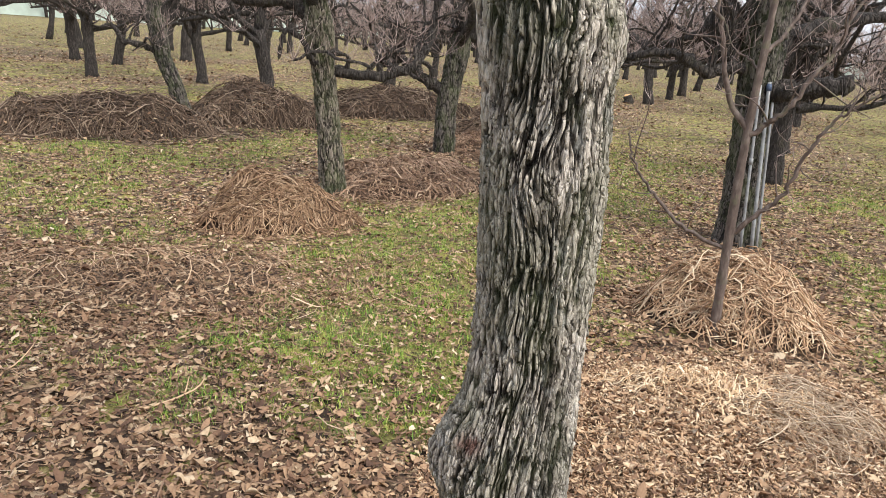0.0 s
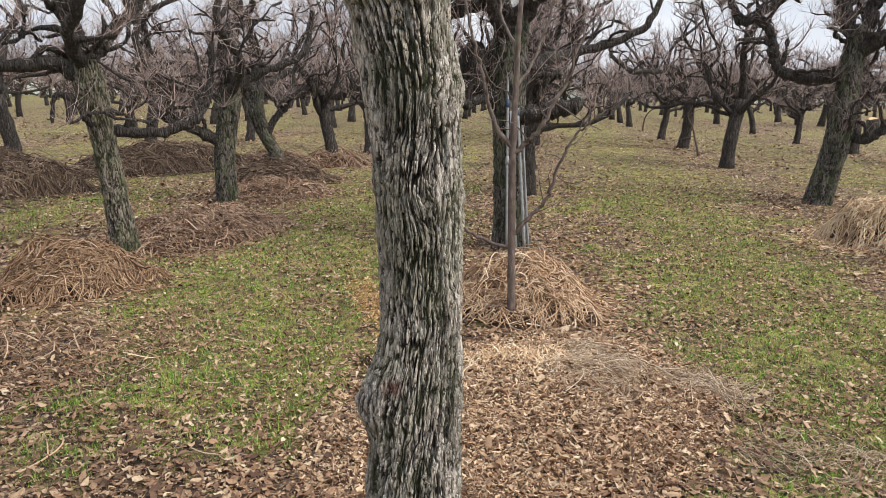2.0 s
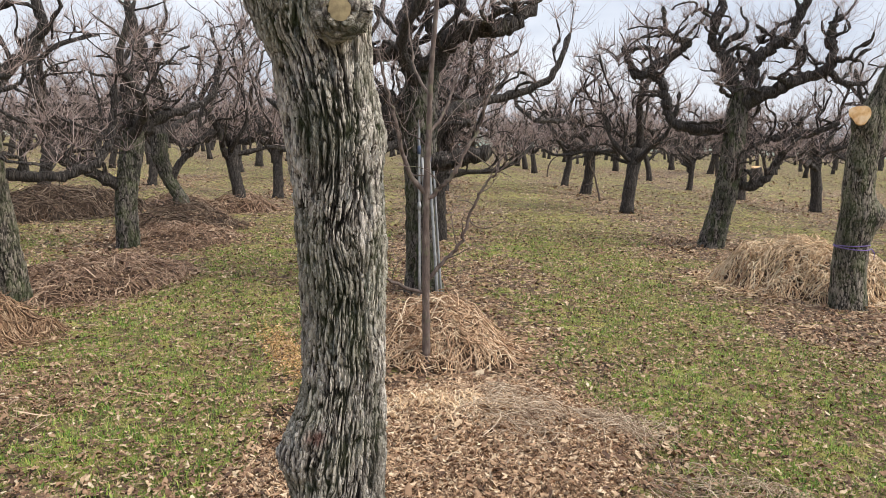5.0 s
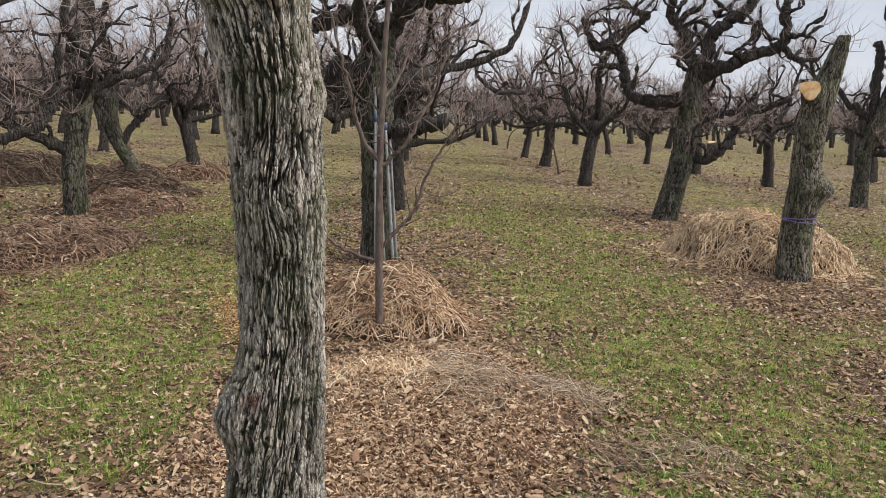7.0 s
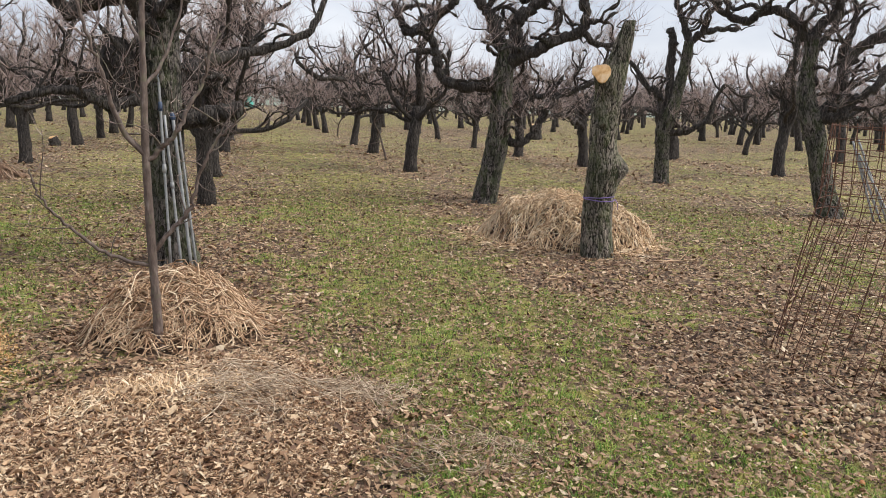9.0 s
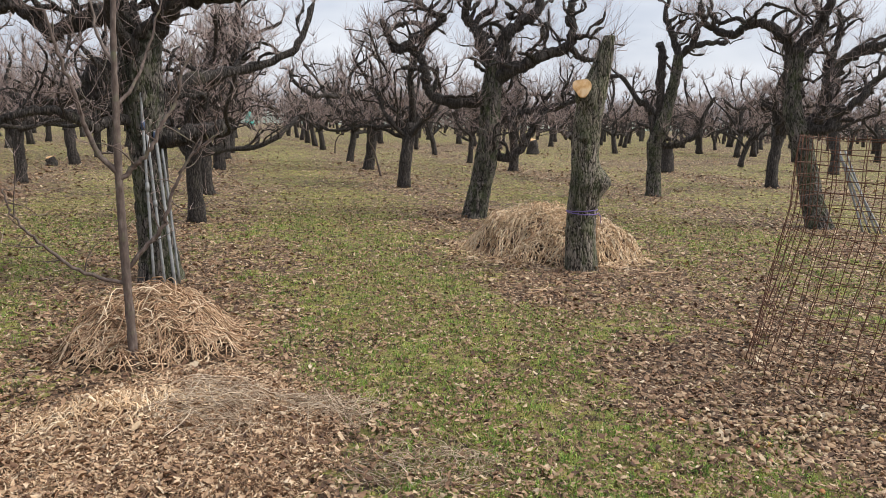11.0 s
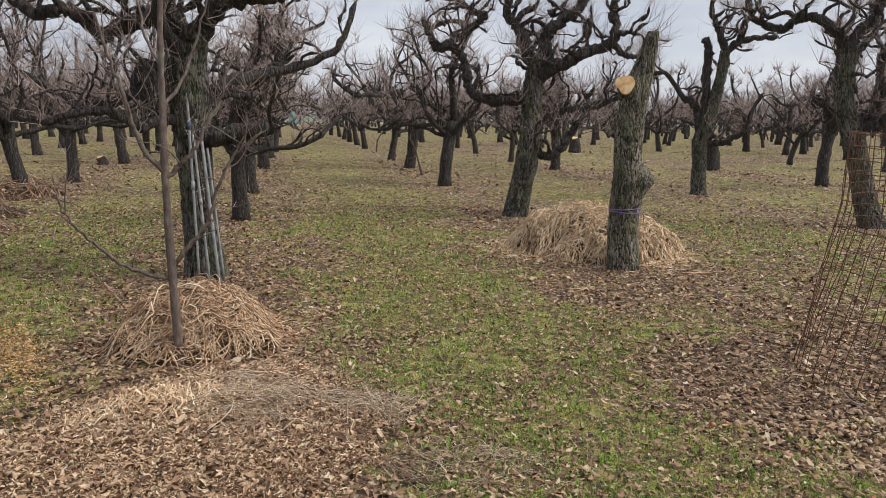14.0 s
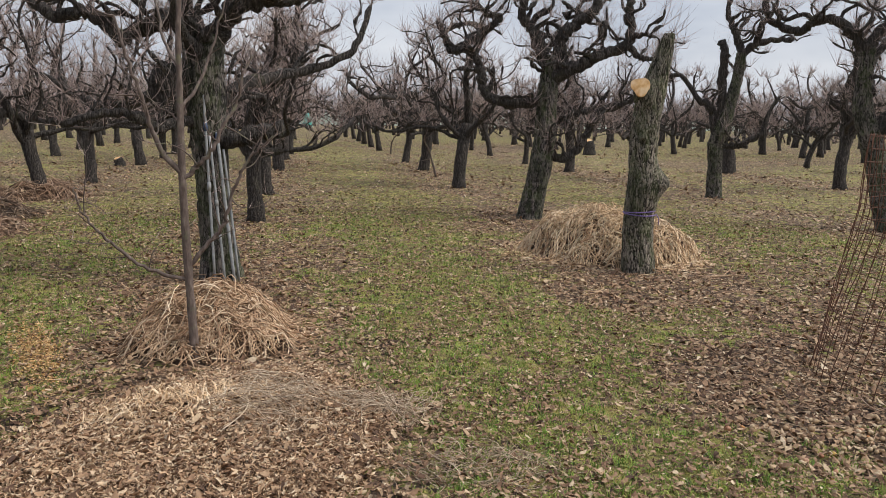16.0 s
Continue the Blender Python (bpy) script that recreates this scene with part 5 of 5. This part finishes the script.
def heaps():
    # straw heaps: the dark core paints the shade seen between stalks
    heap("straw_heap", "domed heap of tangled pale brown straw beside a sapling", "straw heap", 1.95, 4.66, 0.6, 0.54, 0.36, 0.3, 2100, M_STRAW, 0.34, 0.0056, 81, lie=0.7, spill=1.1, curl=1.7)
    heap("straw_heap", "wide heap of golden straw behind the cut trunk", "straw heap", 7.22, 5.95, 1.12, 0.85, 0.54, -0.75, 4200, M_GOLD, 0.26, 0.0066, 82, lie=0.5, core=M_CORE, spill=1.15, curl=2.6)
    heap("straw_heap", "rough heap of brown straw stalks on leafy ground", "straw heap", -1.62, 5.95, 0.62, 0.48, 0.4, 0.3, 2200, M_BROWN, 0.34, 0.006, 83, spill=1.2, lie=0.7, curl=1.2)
    heap("reed_heap", "flat brown mulch mound round the tree row", "mulch", -0.75, 8.15, 1.3, 0.85, 0.2, 1.1, 3000, M_REED, 0.3, 0.006, 84, True, group="reed mulch mounds")
    heap("reed_heap", "flat brown mulch mound round the tree row", "mulch", 0.15, 11.2, 1.2, 0.8, 0.2, 1.1, 1800, M_REED, 0.36, 0.007, 85, True, group="reed mulch mounds")
    heap("reed_heap", "dark reed heap at the foot of a slanting tree", "mulch", 0.35, 12.9, 1.0, 0.7, 0.36, 0.6, 1500, M_DUSK, 0.5, 0.009, 86, group="reed mulch mounds")
    heap("reed_heap", "small dark reed heap further along the row", "mulch", 1.55, 15.6, 0.9, 0.6, 0.32, 0.6, 900, M_REED, 0.5, 0.009, 87, True, group="reed mulch mounds")
    heap("reed_ridge", "long dark ridge of weathered reed stalks", "mulch", -5.0, 9.6, 1.7, 0.75, 0.5, 0.55, 3000, M_DUSK, 0.5, 0.009, 88, spill=1.3, lie=0.3, group="reed ridges")
    heap("reed_ridge", "long dark ridge of weathered reed stalks", "mulch", -3.75, 11.75, 1.15, 0.75, 0.62, 0.5, 2200, M_DUSK, 0.5, 0.009, 89, spill=1.3, lie=0.3, group="reed ridges")
    heap("reed_ridge", "long dark ridge of weathered reed stalks", "mulch", -1.9, 14.9, 1.9, 0.8, 0.5, 0.6, 2200, M_DUSK, 0.5, 0.01, 90, spill=1.3, lie=0.3, group="reed ridges")
    heap("reed_ridge", "long dark ridge of weathered reed stalks", "mulch", -6.9, 8.2, 1.2, 0.7, 0.35, 0.5, 1200, M_REED, 0.5, 0.009, 91, spill=1.3, lie=0.3, group="reed ridges")
    heap("leaf_pile", "low pile of leaf shreds and straw at the row", "mulch", 0.3, 16.9, 1.1, 0.7, 0.2, 0.9, 700, M_REED, 0.4, 0.008, 92, True, group="reed mulch mounds")
    heap("hay_patch", "thin tangle of grey withered hay on wood chips", "hay", 1.75, 2.98, 0.4, 0.3, 0.012, 1.15, 520, M_HAY, 0.36, 0.0026, 93, spill=1.4, lie=0.1, core=M_DUSK, on_pile=True, curl=0.8)
    heap("hay_patch", "thin tangle of grey withered hay on wood chips", "hay", 2.34, 2.82, 0.3, 0.17, 0.012, -0.4, 300, M_HAY, 0.34, 0.0026, 97, spill=1.25, lie=0.2, core=M_DUSK, on_pile=True, curl=0.8)
    heap("hay_patch", "flat strip of grey withered hay on turf", "hay", 2.46, 1.97, 0.34, 0.17, 0.02, -0.5, 260, M_HAY, 0.24, 0.0026, 94, spill=1.3, core=M_GROUND)
    heap("straw_patch", "flat spread of golden straw on wood chips", "straw", 1.3, 3.15, 0.55, 0.28, 0.03, -0.3, 900, M_GOLD, 0.15, 0.0034, 98, True, spill=1.3, lie=0.1, core=M_BROWN_BED, on_pile=True)
    heap("reed_patch", "flat trampled patch of brown reed stalks", "mulch", -1.9, 4.2, 1.3, 0.7, 0.05, 0.3, 1900, M_BROWN, 0.3, 0.0042, 95, True, spill=1.3, core=M_GROUND, group="reed mulch mounds")


heaps()

LEAF_V = np.array(((-0.5, 0, 0), (-0.2, 0.24, 0.1), (0.25, 0.22, 0.1), (0.5, 0, 0.03), (0.25, -0.22, 0.1), (-0.2, -0.24, 0.1)))
LEAF_F = np.array(((0, 2, 1), (0, 3, 2), (0, 4, 3), (0, 5, 4)))
FULL_V = np.array(((-0.5, 0, 0), (-0.33, 0.19, 0.08), (0.02, 0.26, 0.12), (0.34, 0.17, 0.08), (0.55, 0, 0.02), (0.34, -0.17, 0.08), (0.02, -0.26, 0.12), (-0.33, -0.19, 0.08), (0.0, 0, 0)))
FULL_F = np.array([(k, 8, (k + 1) % 8) for k in range(8)])


def surface(x, y):
    z = ground_z(x, y)
    top = np.zeros_like(x)
    for h in HEAPS + [CHIPS]:
        top = np.maximum(top, heap_height(h, x, y))
    return z + top, top


def leaves(name, x, y, size, mat, rng, wide=1.0, lift=0.0, curl=1.0, shape=(LEAF_V, LEAF_F)):
    n = len(x)
    T = np.repeat(shape[0][None], n, 0).copy()
    m, tip = len(shape[0]), len(shape[0]) // 2
    T[:, :, 1] *= (wide * rng.uniform(0.65, 1.25, n))[:, None]
    T[:, :, 2] *= (curl * rng.normal(size=n) * 1.4)[:, None]
    T[:, tip, 2] += rng.normal(size=n) * 0.2 * curl
    T[:, 0, 2] += rng.normal(size=n) * 0.16 * curl
    T += rng.normal(size=T.shape) * np.array((0.05, 0.05, 0.06))
    T *= (size * np.clip(np.exp(rng.normal(size=n) * 0.42), 0.35, 2.0))[:, None, None]
    yaw, tilt, roll = rng.uniform(0, 6.283, n), rng.normal(size=n) * 0.2, rng.normal(size=n) * 0.2
    X, Y, Z = T[:, :, 0], T[:, :, 1], T[:, :, 2]
    Z = Z + X * np.tan(tilt)[:, None] + Y * np.tan(roll)[:, None]
    Z = Z - Z.min(1, keepdims=True)
    c, s = np.cos(yaw)[:, None], np.sin(yaw)[:, None]
    z0 = surface(x, y)[0] + rng.uniform(0.0, 0.012, n) + lift + 0.028 * turf_at(x, y) * rng.uniform(0, 1, n)
    V = np.stack((x[:, None] + X * c - Y * s, y[:, None] + X * s + Y * c, z0[:, None] + Z), -1).reshape(-1, 3)
    F = ((np.arange(n) * m)[:, None, None] + shape[1][None]).reshape(-1, 3)
    return fast_mesh(name, V, F, 3, mat, True)


def spread(rng, n, near, far):
    """Places in the seen wedge, by distance."""
    d = near + (far - near) * rng.uniform(0, 1, n)
    a = np.radians(rng.uniform(-40, 74, n))
    return 0.1 + np.sin(a) * d, -0.7 + np.cos(a) * d


def litter():
    rng = np.random.default_rng(101)
    x, y = [], []
    for n, near, far in ((100000, 1.5, 7.5), (75000, 7.5, 14.0), (55000, 14.0, 28.0), (30000, 28.0, 55.0)):
        a, b = spread(rng, n, near, far)
        g = turf_at(a, b)
        top = surface(a, b)[1]
        straw = np.max([heap_height(h, a, b) for h in HEAPS[:3] + [CHIPS]], axis=0)
        clump = np.clip(2.6 * fbm(a * 2.6 + 60, b * 2.6 + 60, 44, 3) - 0.5, 0.2, 1.0)
        ok = (rng.random(n) < (1.0 - g) ** 2 * 0.9 + g * 1.05 * clump) & ((top < 0.03) | (rng.random(n) < np.where(straw > 0.02, 0.03, 0.6)))
        x.append(a[ok])
        y.append(b[ok])
    x, y = np.concatenate(x), np.concatenate(y)
    d = np.hypot(x, y)
    size = 0.027 + 0.0013 * np.clip(d - 4.5, 0, 30)
    size = size * (1.08 - 0.35 * turf_at(x, y))
    close = d < 4.2
    tagged(new("fallen_leaves", leaves("fallen_leaves", x[close], y[close], size[close], M_LEAF, rng, 1.05, shape=(FULL_V, FULL_F))), "curled brown fallen leaves covering the ground", "leaves", kind="stuff")
    tagged(new("fallen_leaves", leaves("fallen_leaves", x[~close], y[~close], size[~close], M_LEAF, rng, 1.05)), "curled brown fallen leaves covering the ground", "leaves", kind="stuff")
    # broken leaf shreds and stems between the whole ones
    n = 60000
    x, y = spread(rng, n, 1.5, 10.0)
    g = turf_at(x, y)
    ok = (rng.random(n) < 1.05 - 0.9 * g) & (surface(x, y)[1] < 0.02)
    tagged(new("leaf_shreds", leaves("leaf_shreds", x[ok], y[ok], np.full(ok.sum(), 0.018), M_LEAF, rng, 0.5, 0.0, 1.2)), "small brown shreds of rotten leaves", "leaves", kind="stuff")
    # chips and shreds of the low pile
    n = 84000
    r, a = np.sqrt(rng.uniform(0, 1, n)) * 1.12, rng.uniform(0, 6.283, n)
    cx, cy, rx, ry, high, turn, seed = CHIPS
    A, B = r * np.cos(a) * rx, r * np.sin(a) * ry
    x, y = cx + A * math.cos(turn) - B * math.sin(turn), cy + A * math.sin(turn) + B * math.cos(turn)
    ok = rng.random(n) < np.clip((1.15 - r) * 4, 0, 1)
    pile = empty("chip_pile", pose(0, 0, 0), "low pile of pale wood chips and leaf shreds", "wood chips")
    g, m = 30, 60
    rho = np.linspace(0, 1.1, g)[:, None]
    al = (np.arange(m) * 2 * np.pi / m)[None]
    A, B = rho * np.cos(al) * rx, rho * np.sin(al) * ry
    X, Y = cx + A * math.cos(turn) - B * math.sin(turn), cy + A * math.sin(turn) + B * math.cos(turn)
    Z = heap_height(CHIPS, X, Y) + ground_z(X, Y) - 0.004 - 0.03 * (rho > 1.0)
    i = (np.arange(g - 1) * m)[:, None]
    k, q = np.arange(m)[None], (np.arange(m)[None] + 1) % m
    put("core", fast_mesh("core", np.stack((X, Y, Z), -1).reshape(-1, 3), np.stack((i + k, i + q, i + m + q, i + m + k), -1).reshape(-1, 4)[:, ::-1], 4, M_BROWN_BED, True), pile)
    x, y = x[ok], y[ok]
    whole = rng.random(len(x)) < 0.025
    put("chip_cover", leaves("chip_cover", x[~whole], y[~whole], np.full((~whole).sum(), 0.02), M_CHIP, rng, 0.38, 0.0, 1.2), pile, "pale wood chips and shreds", "stuff")
    put("leaf_cover", leaves("leaf_cover", x[whole], y[whole], np.full(whole.sum(), 0.031), M_LEAF, rng, 1.0, 0.004), pile, "brown dead leaves on the chips", "stuff")
    # a little orange sawdust patch in the turf
    n = 2200
    x, y = 0.76 + rng.normal(size=n) * 0.08, 4.85 + rng.normal(size=n) * 0.42
    tagged(new("sawdust_patch", leaves("sawdust_patch", x, y, np.full(n, 0.017), M_SAWDUST, rng, 0.6, 0.008)), "orange sawdust and shavings spilled on grass", "sawdust", kind="stuff")
    # stray stalks
    n = 5200
    x, y = spread(rng, n, 1.4, 11.0)
    yaw, L, bend = rng.uniform(0, 6.283, n), rng.uniform(0.06, 0.32, n), rng.normal(size=n) * 1.3
    P = []
    for t in np.linspace(-0.5, 0.5, 4):
        w = yaw + bend * t
        px, py = x + np.cos(w) * L * t, y + np.sin(w) * L * t
        P.append(np.stack((px, py, surface(px, py)[0] + 0.012 + rng.uniform(0, 0.015, n)), -1))
    tagged(new("stray_stalks", stalks("stray_stalks", np.stack(P, 1), rng.uniform(0.0013, 0.004, n), M_REED, rng, True)), "loose dry stalks and sticks on the leaf litter", "stalks", kind="stuff")


litter()


def grass():
    rng = np.random.default_rng(111)

    def blades(x, y, tall, wide, mat, label):
        n = len(x)
        yaw, lean = rng.uniform(0, 6.283, n), rng.uniform(0.2, 1.4, n)
        L, w = tall * rng.uniform(0.5, 1.4, n), wide * rng.uniform(0.7, 1.4, n)
        dx, dy = np.cos(yaw), np.sin(yaw)
        z = ground_z(x, y) - 0.004
        V = np.zeros((n, 5, 3))
        for j, (t, thin) in enumerate(((0, 1.0), (0.55, 0.8))):
            for e, sgn in enumerate((1, -1)):
                V[:, 2 * j + e, 0] = x + dx * L * t * lean * 0.7 - dy * w * thin * sgn
                V[:, 2 * j + e, 1] = y + dy * L * t * lean * 0.7 + dx * w * thin * sgn
                V[:, 2 * j + e, 2] = z + L * t
        V[:, 4, 0], V[:, 4, 1], V[:, 4, 2] = x + dx * L * lean, y + dy * L * lean, z + L * (1.0 - 0.28 * lean)
        o = (np.arange(n) * 5)[:, None]
        F = np.concatenate([o + np.array(t) for t in ((0, 1, 3), (0, 3, 2), (2, 3, 4))])
        tagged(new("grass", fast_mesh("grass", V.reshape(-1, 3), F, 3, mat)), label, "grass", kind="stuff")

    x, y, k = [], [], []
    for n, near, far, scale in ((150000, 1.3, 7.0, 1.0), (110000, 7.0, 17.0, 1.7)):
        a, b = spread(rng, n, near, far)
        g = turf_at(a, b) + 0.55 * (fbm(a * 5 + 40, b * 5 + 40, 33, 3) - 0.5)
        ok = (rng.random(n) < np.clip(g * 1.9 - 0.3, 0, 1)) & (surface(a, b)[1] < 0.02)
        x.append(a[ok])
        y.append(b[ok])
        k.append(np.full(ok.sum(), scale))
    x, y, k = np.concatenate(x), np.concatenate(y), np.concatenate(k)
    blades(x, y, 0.022 * k, 0.0021 * k, M_TURF, "low olive turf between dead leaves")
    # fresh tufts
    a, b = spread(rng, 26000, 1.4, 13.0)
    g = turf_at(a, b) + 0.8 * (fbm(a * 1.9 + 20, b * 1.9 + 20, 35, 3) - 0.5)
    ok = (rng.random(len(a)) < np.clip(g * 2.7 - 0.72, 0, 1)) & (surface(a, b)[1] < 0.02)
    a, b = np.repeat(a[ok], 11), np.repeat(b[ok], 11)
    blades(a + rng.normal(size=len(a)) * 0.022, b + rng.normal(size=len(a)) * 0.022, 0.04, 0.0019, M_GRASS, "short fresh green tufts of winter grass")


grass()


def fallen_fruit():
    rng = np.random.default_rng(121)
    bm = bmesh.new()
    bmesh.ops.create_icosphere(bm, subdivisions=2, radius=0.0125)
    for v in bm.verts:
        v.co.x *= 1.0 + 0.25 * (v.co.z > 0)
        v.co.z *= 1.15
        v.co += noise.noise_vector(v.co * 60) * 0.002
    me = bpy.data.meshes.new("fallen_fruit")
    bm.to_mesh(me)
    bm.free()
    me.materials.append(M_FRUIT)
    me.polygons.foreach_set("use_smooth", np.ones(len(me.polygons), dtype=bool))
    first = None
    for i in range(170):
        x, y = 4.4 + rng.normal() * 0.36, 1.22 + rng.normal() * 0.27
        z = float(ground_z(np.array(x), np.array(y))) + 0.015
        m = pose(x, y, z, *rng.uniform(0, 360, 3)) @ Matrix.Diagonal((*[rng.uniform(0.75, 1.2)] * 3, 1))
        if first is None:
            first = tagged(new("fallen_fruit", me), "small rotting yellow-brown fruit lying on leaves", "fruit", "fallen fruit")
            first.matrix_basis = m
        else:
            copy_thing(first, m)


fallen_fruit()


def fallen_branches():
    for k, (x, y, turn, length, r) in enumerate(((3.45, 0.92, 10, 0.55, 0.009), (5.6, 4.3, -15, 0.5, 0.008), (-1.1, 2.75, 60, 0.45, 0.007), (-1.9, 2.9, 10, 0.5, 0.007), (0.2, 4.4, 110, 0.35, 0.006), (7.4, 4.3, -30, 0.6, 0.009))):
        rng = np.random.default_rng(300 + k)
        z = float(ground_z(np.array(x), np.array(y)))
        root = empty("fallen_branch", pose(x, y, z + r + 0.006, 0, 0, turn), "thin broken branch lying on the leaf litter", "branch", "fallen branches")
        s = Soup()
        path = wander(rng, (-length / 2, 0, 0), (1, 0, 0), length, 0.05, 0.16, 0)
        path[:, 2] = np.abs(path[:, 2]) * 0.25
        s.tube(path, np.linspace(r, r * 0.45, len(path)), 7, True, 0.05, rng)
        put("stem", s.mesh("stem", M_STRAW), root)
        f = Soup()
        side = wander(rng, path[len(path) // 2], (0.7, 0.7, 0.1), length * 0.4, 0.05, 0.15, 0)
        f.tube(side, np.linspace(r * 0.6, r * 0.3, len(side)), 6, True, 0.05, rng)
        put("fork", f.mesh("fork", M_STRAW), root)


fallen_branches()
